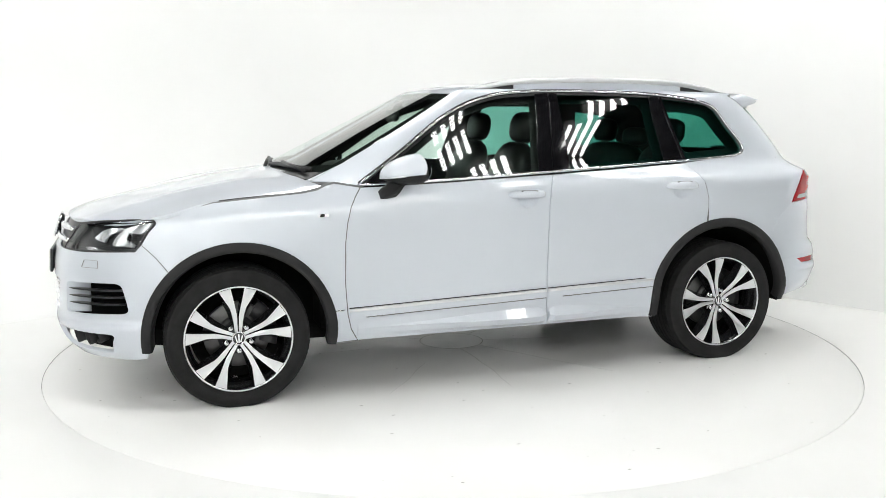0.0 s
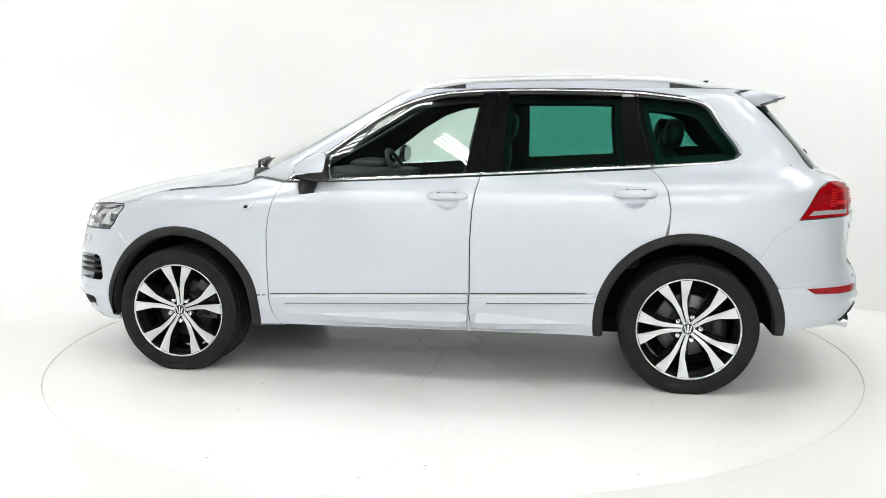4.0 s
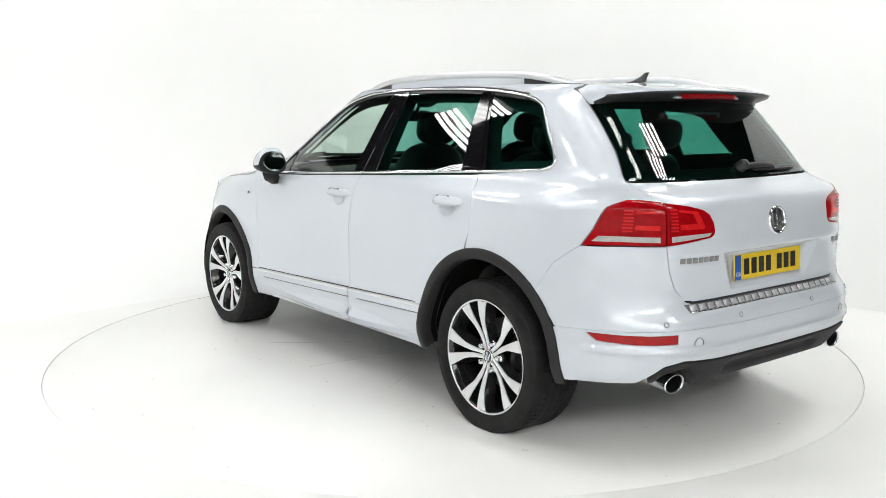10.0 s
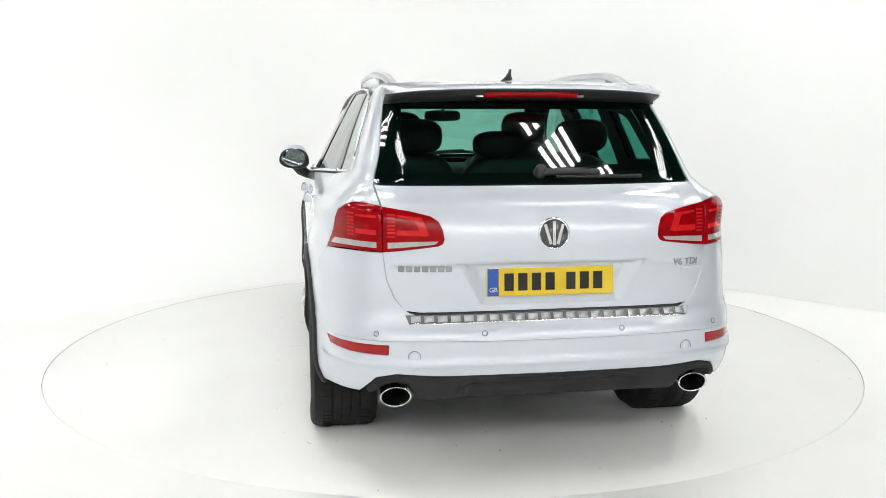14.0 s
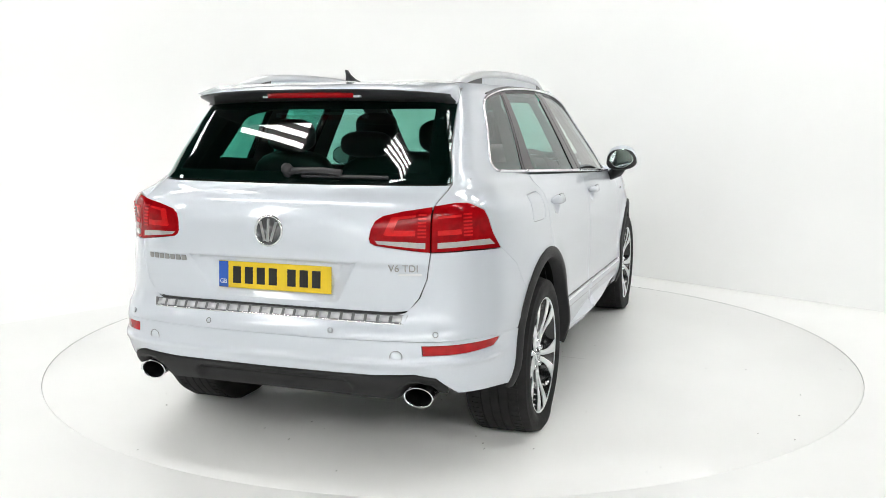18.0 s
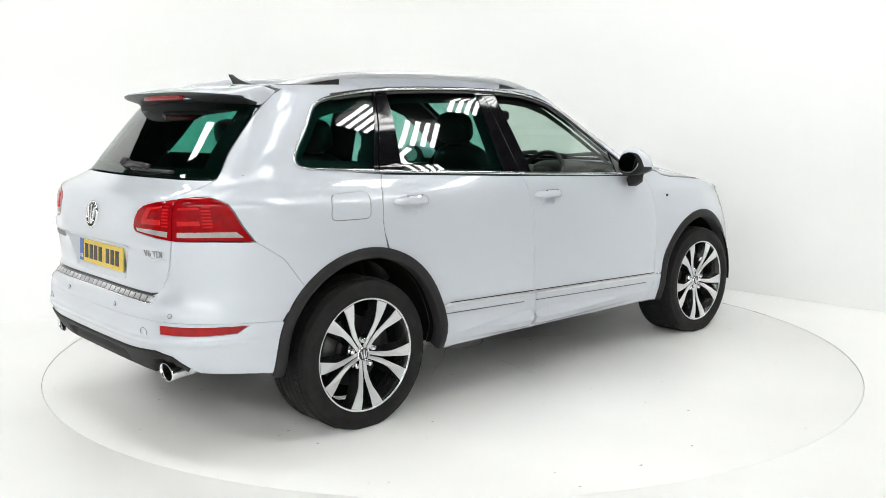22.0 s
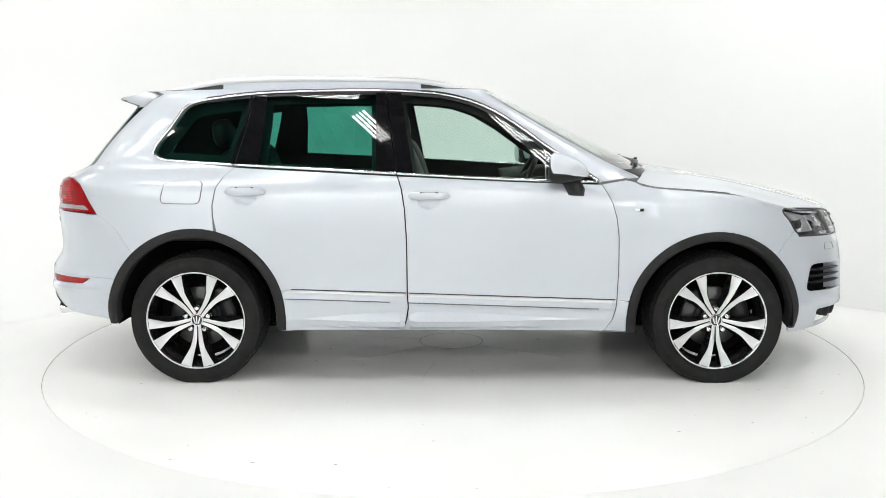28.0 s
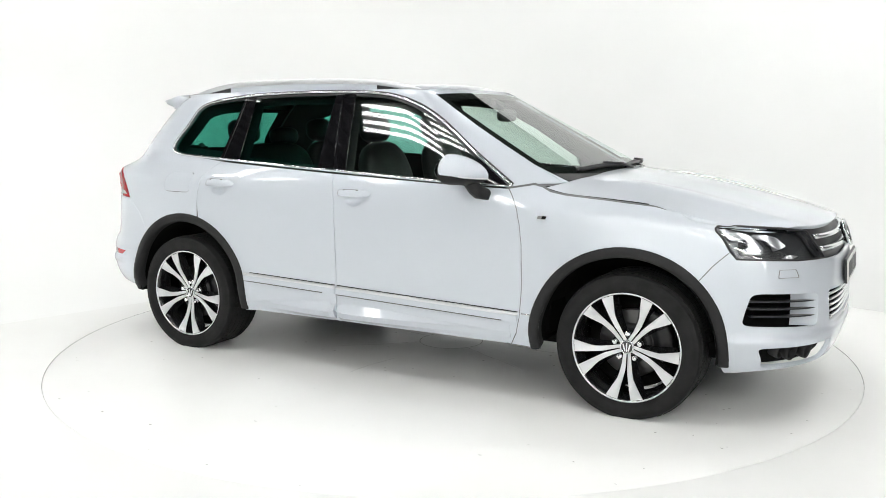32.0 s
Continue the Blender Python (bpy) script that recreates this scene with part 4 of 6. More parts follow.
    grille = panel("grille", band, SATIN_BLACK, car, proud=-0.03, gap=-0.01, label="black grille with two chrome bars")
    for z in (0.838, 0.895):
        pts = [end_spot(y, z, "f", off=-0.006)[0] for y in np.linspace(-0.46, 0.46, 40)]
        part("chrome_bar", sweep_bm(pts, [(-0.02, -0.012), (-0.02, 0.012), (0.006, 0.012), (0.012, 0.0), (0.006, -0.012)]), CHROME, grille)
    p, n = end_spot(0, 0.868, "f", off=0.012)
    part("emblem", lathe_bm([(0.070, 0.0), (0.074, 0.006), (0.070, 0.012), (0.062, 0.010), (0.058, 0.002)], 40, "z"), CHROME, grille, place=facing(p, n))
    part("emblem_field", lathe_bm([(0.0, 0.002), (0.06, 0.002), (0.06, -0.012), (0, -0.012)], 40, "z"), GLOSS_BLACK, grille, place=facing(p, n))
    # number plate, its characters as plain bars
    p, n = end_spot(0, 0.705, "f", off=0.016)
    plate = part("number_plate", box_bm((0.52, 0.111, 0.006), (0, 0, 0), 0.002), PLATE_WHITE, car, "white front number plate", smooth=False, place=facing(p, n))
    for k in range(7):
        part("plate_bar", box_bm((0.045, 0.075, 0.002), (-0.19 + 0.058 * k + (0.03 if k > 3 else 0), 0, 0.0035), 0.0005), PLATE_BLACK, plate, smooth=False)
    part("plate_holder", box_bm((0.54, 0.125, 0.012), (0, 0, -0.009), 0.003), SATIN_BLACK, plate, smooth=False)
    return bumper


front_bumper = build_front()

HEADLAMP = [(1.836, 0.961), (1.824, 0.950), (1.828, 0.935), (1.862, 0.900), (1.90, 0.842), ("f", 0.80, 0.808), ("f", 0.62, 0.797), ("f", 0.455, 0.797), ("f", 0.485, 0.86), ("f", 0.505, 0.925), ("f", 0.62, 0.945), ("f", 0.74, 0.958)]


def build_headlamp(side):
    lens = panel("headlamp", HEADLAMP, LENS_CLEAR, car, depth=0.0, gap=0.002, label="clear headlamp with dark housing and bright reflectors")
    house = panel("lamp_housing", HEADLAMP, LAMP_GREY, lens, proud=-0.055, gap=-0.01, depth=0.0)
    rim = strip_ends("lamp_seal", HEADLAMP, SATIN_BLACK, lens)
    obs = [lens, house, rim]
    for y, z, r in ((0.762, 0.880, 0.024), (0.680, 0.893, 0.018)):
        p, n = end_spot(y, z, "f", off=-0.045)
        n = (n * 0.6 + Vector((1, 0.25, 0)) * 0.6).normalized()
        obs.append(part("projector", lathe_bm([(r * 0.98, 0.0), (r * 1.08, 0.022), (r, 0.026), (r * 0.8, 0.012), (r * 0.78, 0.0)], 28, "z"), LAMP_GREY, lens, place=facing(p, n)))
        obs.append(part("projector_lens", lathe_bm([(0.0, 0.026), (r * 0.4, 0.023), (r * 0.74, 0.010), (r * 0.76, 0.0)], 28, "z"), GLOSS_BLACK, lens, place=facing(p, n)))
    for pts in ([(0.797, 0.952), (0.763, 0.944), (0.738, 0.924), (0.722, 0.890), (0.714, 0.862), (0.728, 0.832), (0.778, 0.833), (0.776, 0.853), (0.754, 0.863), (0.750, 0.90), (0.789, 0.896)],
                [(0.725, 0.926), (0.69, 0.921), (0.650, 0.912), (0.633, 0.866), (0.660, 0.854), (0.690, 0.868), (0.694, 0.892)],
                [(0.676, 0.805), (0.638, 0.825), (0.59, 0.819), (0.637, 0.805)]):
        obs.append(panel("reflector", [("f", y, z) for y, z in rounded(pts, 0.008, 3)], REFLECTOR, lens, proud=-0.014, gap=0.0, depth=0.03, cell=0.02,
                         bulge=lambda x, y, z: -0.012 * np.sin(60 * y) ** 2))
    obs.append(panel("lamp_brow", [("f", y, z) for y, z in ((0.80, 0.958), (0.70, 0.950), (0.60, 0.940), (0.60, 0.930), (0.70, 0.941), (0.795, 0.949))], GLOSS_BLACK, lens, proud=-0.006, gap=0.0, depth=0.02, cell=0.03))
    if side < 0:
        for ob in obs:
            if ob is not lens and ob.matrix_basis != Matrix():
                ob.data.transform(ob.matrix_basis)
                ob.matrix_basis = Matrix()
            mat = ob.data.materials[0]
            ob.data = mirrored(ob.data)
            ob.data.materials.append(mat)
    return lens


def strip_ends(name, outline, mat, parent, r=0.005, cabin=False):
    uz = spread(outline, cabin, 0.04)
    u, z = np.array([a for a, _ in uz]), np.array([b for _, b in uz])
    p, n = skin(u, z, cabin), skin_normal(u, z, cabin)
    pts = [Vector(v) for v in p] + [Vector(p[0])]
    return part(name, sweep_bm(pts, [(-r, -0.006), (-r, 0.0015), (r, 0.0015), (r, -0.006)], [Vector(v) for v in n] + [Vector(n[0])], cap=False), mat, parent)


headlamp_left = build_headlamp(1)
headlamp_right = build_headlamp(-1)


def build_rear():
    left_up = [(-1.893, 0.585), (-1.87, 0.62), REAR_SEAM, (-1.87, 0.855), (-1.985, 0.936), ("r", 0.80, 0.944), ("r", 0.670, 0.944), ("r", 0.657, 0.84), ("r", 0.627, 0.763), ("r", 0.577, 0.711), ("r", 0.53, 0.695)]
    seam = [("r", -0.80, 0.603), ("r", -0.55, 0.607), ("r", -0.2, 0.600), ("r", 0.2, 0.600), ("r", 0.55, 0.607), ("r", 0.80, 0.603)]
    left_up[2:3] = arc(REAR_ARCH, arch_angle(REAR_ARCH, -1.87, 0.64), arch_angle(REAR_ARCH, *REAR_SEAM), n=4)
    upper = panel("rear_bumper", left_up + flip_ends(left_up) + seam, PAINT, car, bulge=arch_flare, label="silver rear bumper", gap=0.0004)
    refl = [("r", 0.655, 0.588), ("r", 0.80, 0.585), (-2.045, 0.580), (-2.09, 0.552), ("r", 0.80, 0.548), ("r", 0.657, 0.550)]
    refl_r = flip_ends(refl)
    left_low = [(-1.904, 0.352)] + arc(REAR_ARCH, 185, arch_angle(REAR_ARCH, -1.893, 0.58), n=6) + [(-1.893, 0.585)] + seam[::-1][:3]
    bottom = [("r", -0.74, 0.405), ("r", -0.70, 0.455), ("r", -0.625, 0.474), ("r", -0.45, 0.464), ("r", 0, 0.460), ("r", 0.45, 0.464), ("r", 0.625, 0.474), ("r", 0.70, 0.455), ("r", 0.74, 0.405), ("r", 0.76, 0.375)]

    def shape(x, y, z):
        return arch_flare(x, y, z) + 0.012 * np.exp(-((z - 0.512) / 0.016) ** 2) * smooth_step(-x, 1.95, 2.1)

    lower = panel("rear_valance", left_low + flip_ends(left_low) + [("r", -0.76, 0.375)] + bottom, PAINT, car, holes=(refl, refl_r), bulge=shape, label="silver lower rear bumper", gap=0.0018, cell=0.02)
    for hole in (refl, refl_r):
        panel("reflector_strip", hole, REFLECTOR_RED, lower, proud=-0.002, gap=0.001, label="red reflector strip")
    for y in (0.557, -0.557):
        p, n = end_spot(y, 0.545, "r", off=0.0015)
        part("towing_cover", lathe_bm([(0.0, 0.001), (0.020, 0.001), (0.023, -0.002), (0.023, -0.004)], 28, "z"), PAINT, lower, place=facing(p, n))
        part("cover_seam", lathe_bm([(0.0235, -0.003), (0.0255, 0.0002), (0.0235, 0.0006)], 28, "z", True), INLAY_SHADE_GREY, lower, place=facing(p, n))
    for y in (0.70, 0.28, -0.28, -0.70):
        p, n = end_spot(y, 0.632, "r", off=0.0)
        part("parking_sensor", lathe_bm([(0.0, 0.002), (0.008, 0.002), (0.0095, 0.0), (0.0095, -0.006)], 20, "z"), PAINT, upper, place=facing(p, n))
        part("sensor_ring", lathe_bm([(0.0098, -0.002), (0.0115, 0.0006), (0.0098, 0.001)], 20, "z", True), SATIN_BLACK, upper, place=facing(p, n))
    # step plate of ribbed metal on the bumper's top
    edge_line = [("r", y, 0.7015 - 0.004 * abs(y)) for y in (0.585, 0.30, 0.0, -0.30, -0.585)] + [("r", y, 0.667 - 0.003 * abs(y)) for y in (-0.572, -0.30, 0.0, 0.30, 0.572)]
    panel("step_plate", edge_line, INLAY_SHADE_GREY, upper, proud=0.004, gap=0.0, depth=0.006, cell=0.02, label="dark loading edge with metal treads")
    for y in np.linspace(-0.545, 0.545, 22):
        pad = [end_spot(y, z, "r", off=0.004) for z in (0.6725, 0.684, 0.6955)]
        part("tread_pad", sweep_bm([p for p, _ in pad], [(-0.0205, -0.003), (-0.019, 0.0028), (0.019, 0.0028), (0.0205, -0.003)], [n for _, n in pad]), STEP_METAL, upper)
    lip = [end_spot(y, 0.669 - 0.003 * abs(y), "r", off=0.003) for y in np.linspace(0.566, -0.566, 30)]
    part("step_lip", sweep_bm([p for p, _ in lip], [(-0.004, -0.004), (-0.004, 0.002), (0.0, 0.004), (0.004, 0.002), (0.004, -0.004)], [n for _, n in lip]), CHROME, upper, "chrome lip of the loading edge")
    # dark gap between the gate and the step
    gap_line = [end_spot(y, 0.7045 - 0.004 * abs(y), "r", off=-0.006) for y in np.linspace(0.60, -0.60, 24)]
    part("gate_seal", sweep_bm([p for p, _ in gap_line], [(-0.0065, -0.01), (-0.0065, 0.004), (0.0065, 0.004), (0.0065, -0.01)], [n for _, n in gap_line]), SATIN_BLACK, car, "black seal under the tailgate")
    # diffuser
    low = [("r", -0.73, 0.382), ("r", -0.52, 0.352), ("r", -0.37, 0.360), ("r", 0.37, 0.360), ("r", 0.52, 0.352), ("r", 0.73, 0.382)]

    def scoop(x, y, z):
        return -0.028 * (1 - smooth_step(np.abs(z - 0.405), 0.005, 0.035)) * (1 - smooth_step(y, 0.32, 0.37)) - 0.05 * (1 - smooth_step(np.hypot(y - 0.625, (z - 0.372) * 1.3), 0.05, 0.09)) + 0.006

    panel("diffuser", [(t, y, z - 0.002) for t, y, z in bottom[::-1][1:]] + low, CLADDING, car, bulge=scoop, cell=0.022, depth=0.05, label="black rear diffuser between the exhausts")
    for s in (1, -1):
        tip = lathe_bm([(0.052, -0.16), (0.055, -0.01), (0.060, 0.0), (0.061, 0.006), (0.057, 0.008), (0.0535, 0.003), (0.0525, -0.006)], 36, "x")
        m = pose(-2.30, s * 0.625, 0.370, 0, 4, 180) @ Matrix.Diagonal((1, 1.04, 0.68, 1))
        part("exhaust_tip", tip, CHROME, car, "polished oval exhaust tip", place=m)
        part("exhaust_bore", lathe_bm([(0.0525, -0.005), (0.050, -0.02), (0.048, -0.12), (0.0, -0.12)], 30, "x"), DARK_VOID, car, "sooty bore of the exhaust", place=m)
    return upper, lower


rear_bumper, rear_valance = build_rear()

LAMP_OUTER = [("r", 0.6705, 1.124), ("r", 0.735, 1.134), ("r", 0.775, 1.133), ("r", 0.798, 1.123), (-2.092, 1.102), (-2.072, 1.069), (-2.040, 1.008), (-1.995, 0.941), ("r", 0.80, 0.950), ("r", 0.6705, 0.948)]


def build_tail_lamps(side):
    """The wing's lamp on the quarter and the inner lamp on the gate."""
    made = []
    outer = panel("tail_lamp", LAMP_OUTER, LENS_RED, car, gap=0.0004, proud=0.002, label="red tail lamp with a pale lower band")
    inner = panel("gate_lamp", LAMP_INNER, LENS_RED, tailgate, gap=0.0004, proud=0.002, label="red inner tail lamp")
    made += [outer, inner]
    for pts, mat, par, nm in (
        ([("r", 0.69, 0.984), ("r", 0.80, 0.986), (-2.062, 0.984), (-2.035, 0.960), ("r", 0.80, 0.964), ("r", 0.69, 0.962)], LENS_WHITE, outer, "pale_band"),
        ([("r", 0.648, 0.985), ("r", 0.56, 0.990), ("r", 0.458, 0.992), ("r", 0.470, 0.980), ("r", 0.648, 0.962)], LENS_WHITE, inner, "pale_band"),
        ([("r", 0.690, 1.012), ("r", 0.766, 1.014), ("r", 0.764, 1.034), ("r", 0.690, 1.032)], LENS_RED_BRIGHT, outer, "light_bar"),
        ([("r", 0.690, 1.078), ("r", 0.766, 1.082), ("r", 0.766, 1.092), ("r", 0.690, 1.088)], LENS_RED_BRIGHT, outer, "light_bar"),
        ([("r", 0.612, 1.012), ("r", 0.500, 1.012), ("r", 0.492, 1.018), ("r", 0.518, 1.082), ("r", 0.61, 1.092), ("r", 0.61, 1.084), ("r", 0.545, 1.074), ("r", 0.530, 1.034), ("r", 0.612, 1.034)], LENS_RED_BRIGHT, inner, "light_bar"),
    ):
        made.append(panel(nm, pts, mat, par, proud=0.0035, gap=0.0, depth=0.003, cell=0.03))
    for k in range(7):
        z = 1.005 + 0.014 * k
        made.append(panel("led_bar", [("r", 0.772, z), ("r", 0.797, z), ("r", 0.797, z + 0.007), ("r", 0.772, z + 0.007)], LENS_RED_BRIGHT, outer, proud=0.0032, gap=0.0, depth=0.002, cell=0.05))
        made.append(panel("led_bar", [("r", 0.620, z), ("r", 0.650, z), ("r", 0.650, z + 0.007), ("r", 0.620, z + 0.007)], LENS_RED_BRIGHT, inner, proud=0.0032, gap=0.0, depth=0.002, cell=0.05))
    if side < 0:
        for ob in made:
            mat = ob.data.materials[0]
            ob.data = mirrored(ob.data)
            ob.data.materials.append(mat)


build_tail_lamps(1)
build_tail_lamps(-1)
# ---- cladding, pillars, chrome, handles, mirrors ----
def arch_cladding(arch, a0, a1, name="arch_trim"):
    """A proud black band round a wheel opening, with a lip turned inwards."""
    cx, cz, r = arch
    for side in (1, -1):
        bm = bmesh.new()
        rows = []
        for i in range(41):
            a = radians(a0 + (a1 - a0) * i / 40)
            ring = []
            for rr, off in ((0.034, -0.004), (0.034, 0.006), (0.028, 0.010), (0.004, 0.013), (-0.012, 0.011), (-0.018, 0.005), (-0.018, -0.05)):
                x, z = cx + (r + rr) * math.cos(a), max(cz + (r + rr) * math.sin(a), 0.23)
                p, n = spot(x, z, False, 0, side)
                base = float(arch_flare(np.array([x]), np.array([0.9]), np.array([z]))[0])
                ring.append(bm.verts.new(p + n * (off + base)))
            rows.append(ring)
        for p, q in zip(rows, rows[1:]):
            for k in range(6):
                bm.faces.new((p[k], p[k + 1], q[k + 1], q[k]))
        bmesh.ops.recalc_face_normals(bm, faces=bm.faces)
        part(name, bm, CLADDING, car, "black plastic wheel arch trim")
        liner = lathe_bm([(0.446, 0.012), (0.450, -0.02), (0.448, -0.30), (0.30, -0.32), (0.0, -0.32)], 30, "y", arc=(-6, 186))
        m = pose(cx, 0.90, cz) if side > 0 else Matrix.Translation((cx, -0.90, cz)) @ Matrix.Diagonal((1, -1, 1, 1))
        liner.transform(m)
        part("wheel_housing", liner, DARK_VOID, car, "black wheel housing")


arch_cladding(FRONT_ARCH, -7, 188)
arch_cladding(REAR_ARCH, -8, 184)

# black pillars between the panes
for outline, left, right, nm in (
    ([(-0.236, belt(-0.236)), (-0.310, 1.602), (-0.396, 1.609), (-0.323, belt(-0.323))], front_door_left, front_door_right, "pillar_cover"),
    ([(-0.329, belt(-0.329)), (-0.402, 1.609), (-0.452, 1.607), (-0.440, belt(-0.44))], rear_door_left, rear_door_right, "pillar_cover"),
    ([(-1.100, belt(-1.10)), (-1.060, 1.594), (-1.128, 1.591), (-1.236, belt(-1.236))], rear_door_left, rear_door_right, "pillar_cover"),
    ([(0.775, belt(0.775)), (0.57, 1.252), (0.545, belt(0.545))], front_door_left, front_door_right, "mirror_base"),
):
    panel(nm, outline, GLOSS_BLACK, left, cabin=True, both=right, gap=0.001, proud=0.0, depth=0.012)
panel("pillar_cover", [(-1.243, belt(-1.243)), (-1.135, 1.592), (-1.150, 1.590), (-1.268, belt(-1.268))], GLOSS_BLACK, car, cabin=True, both=True, gap=0.0005, depth=0.012, label="gloss black pillar strip")

# seals inside the chrome, then the chrome itself
strip("window_seal", [(x, z - 0.008) for x, z in WINDOW_TOP[1:10]], SATIN_BLACK, car, 0.022, 0.001, both=car, label="black rubber window seal", off=-0.003)
strip("window_chrome", WINDOW_TOP, CHROME, car, 0.012, 0.009, both=car, off=0.002, label="bright chrome strip round the side windows")
strip("belt_chrome", [(0.79, 1.110), (0.3, belt(0.3) - 0.001), (-0.325, belt(-0.325))], CHROME, front_door_left, 0.015, 0.010, both=front_door_right, label="chrome strip")
strip("belt_chrome", [(-0.330, belt(-0.33)), (-0.8, belt(-0.8)), (-1.238, belt(-1.238))], CHROME, rear_door_left, 0.015, 0.010, both=rear_door_right, label="chrome strip")
strip("belt_chrome", [(-1.244, belt(-1.244)), (-1.5, belt(-1.5) + 0.002), (-1.62, 1.229)], CHROME, car, 0.015, 0.009, both=car, label="chrome strip below the quarter window")
strip("roof_seal", [(x, z + 0.012) for x, z in WINDOW_TOP[:10]], SATIN_BLACK, car, 0.008, 0.002, both=car, label="black door gap", off=0.0015)


# raised mouldings and skirts on the doors
def mould(x):
    return 0.507 - 0.0318 * (x + 0.27)


def moulding(x0, x1, left, right):
    top = np.linspace(x0, x1, 8)
    band = [(x, mould(x) - 0.012) for x in top] + [(x, mould(x) - 0.048) for x in top[::-1]]
    panel("moulding", band, PAINT, left, both=right, gap=0.001, proud=0.011, depth=0.014)
    strip("chrome_insert", [(x, mould(x) - 0.010) for x in top], SATIN_CHROME, left, 0.019, 0.013, cabin=False, both=right)
    # black strip laid on the skin to draw the shadow above the chrome
    strip("shadow_gap", [(x, mould(x) + 0.003) for x in top], SATIN_BLACK, left, 0.005, 0.004, cabin=False, both=right)
    strip("lower_edge", [(x, mould(x) - 0.051) for x in np.linspace(x0 + 0.09 * (1 if x1 > x0 else -1), x1, 8)], INLAY_SHADE_GREY, left, 0.005, 0.009, cabin=False, both=right)


moulding(0.875, -0.262, front_door_left, front_door_right)
moulding(-0.276, -0.955, rear_door_left, rear_door_right)
strip("wing_chrome", [(0.958, mould(0.958) - 0.004), (0.900, mould(0.90) - 0.004)], CHROME, car, 0.009, 0.010, cabin=False, both=car, label="chrome strip")


def skirt(x0, x1, left, right):
    """A folded skirt along the door's foot: a bright ledge that widens from x0 to x1, closed by a slanted end."""
    for side, par in ((1, left), (-1, right)):
        bm = bmesh.new()
        rows = []
        for k in range(25):
            t = k / 24
            x = x0 + (x1 - x0) * t
            grow = float(smooth_step(t, 0.05, 0.9)) if t < 0.965 else 0.55
            base = float(arch_flare(np.array([x]), np.array([0.9]), np.array([0.38]))[0])
            crest = 0.362 + 0.004 * t
            ring = []
            for z, off in ((0.415, 0.001), (crest + 0.004 + 0.036 * grow, 0.003), (crest, 0.004 + 0.036 * grow), (0.330, 0.003 + 0.026 * grow), (0.296, -0.004)):
                ring.append(bm.verts.new(spot(x, z, False, off + base, side)[0]))
            rows.append(ring)
        for a, b in zip(rows, rows[1:]):
            for k in range(4):
                bm.faces.new((a[k], a[k + 1], b[k + 1], b[k]))
        for r in (rows[0], rows[-1]):
            bm.faces.new(r + [bm.verts.new(spot(x0 if r is rows[0] else x1, 0.35, False, -0.01, side)[0])])
        bmesh.ops.recalc_face_normals(bm, faces=bm.faces)
        if sum(f.normal.y * f.calc_area() for f in bm.faces) * side < 0:
            bmesh.ops.reverse_faces(bm, faces=bm.faces)
        for e in bm.edges:
            e.smooth = e.calc_face_angle(0) < 0.25
        part("skirt", bm, PAINT, par)


skirt(0.83, -0.258, front_door_left, front_door_right)
skirt(-0.95, -0.282, rear_door_left, rear_door_right)


def door_handle(at, parents):
    """A bowed bar standing off the door, with a finger slot along its top."""
    cx, cz = at
    for side, par in ((1, parents[0]), (-1, parents[1])):
        bm = bmesh.new()
        rows = []
        for i in range(25):
            t = -1 + 2 * i / 24
            end = (1 - abs(t) ** 4) ** 0.5
            lift = 0.004 + 0.040 * (1 - abs(t) ** 3.2)
            mid = cz + 0.012 + 0.003 * t * t
            h = 0.005 + 0.015 * end
            ring = []
            for up, out in ((-0.85, 0.72), (-1.0, 0.84), (-0.8, 0.98), (0.25, 1.0), (0.8, 0.93), (1.0, 0.78), (0.8, 0.66), (-0.5, 0.62)):
                p, n = spot(cx + 0.113 * t, mid + h * up, False, max(lift * out, 0.001), side)
                ring.append(bm.verts.new(p))
            rows.append(ring)
        for a, b in zip(rows, rows[1:]):
            for k in range(8):
                bm.faces.new((a[k], a[(k + 1) % 8], b[(k + 1) % 8], b[k]))
        bm.faces.new(rows[0])
        bm.faces.new(rows[-1])
        bmesh.ops.recalc_face_normals(bm, faces=bm.faces)
        part("handle", bm, PAINT, par)
        slot = [spot(cx - 0.050 + 0.100 * i / 8, cz + 0.0275, False, 0.0390, side) for i in range(9)]
        part("handle_inlay", sweep_bm([p for p, _ in slot], [(-0.0045, -0.003), (-0.004, 0.0012), (0.004, 0.0012), (0.0045, -0.003)], [n for _, n in slot]), INLAY_SHADE_GREY, par, "grey inlay along the handle's top")


door_handle(HANDLE_FRONT, (front_door_left, front_door_right))
door_handle(HANDLE_REAR, (rear_door_left, rear_door_right))


def squircle_bm(size, power=2.6, nu=28, nv=16, keep=None):
    bm = bmesh.new()
    rows = []

    def sp(v, e):
        return math.copysign(abs(v) ** e, v)

    e = 2 / power
    for j in range(nv + 1):
        b = -math.pi / 2 + math.pi * j / nv
        rows.append([bm.verts.new((size[0] * sp(math.cos(b), e) * sp(math.cos(2 * math.pi * i / nu), e), size[1] * sp(math.cos(b), e) * sp(math.sin(2 * math.pi * i / nu), e), size[2] * sp(math.sin(b), e))) for i in range(nu)])
    for a, b in zip(rows, rows[1:]):
        for i in range(nu):
            bm.faces.new((a[i], a[(i + 1) % nu], b[(i + 1) % nu], b[i]))
    bmesh.ops.remove_doubles(bm, verts=bm.verts, dist=1e-5)
    bmesh.ops.recalc_face_normals(bm, faces=bm.faces)
    return bm


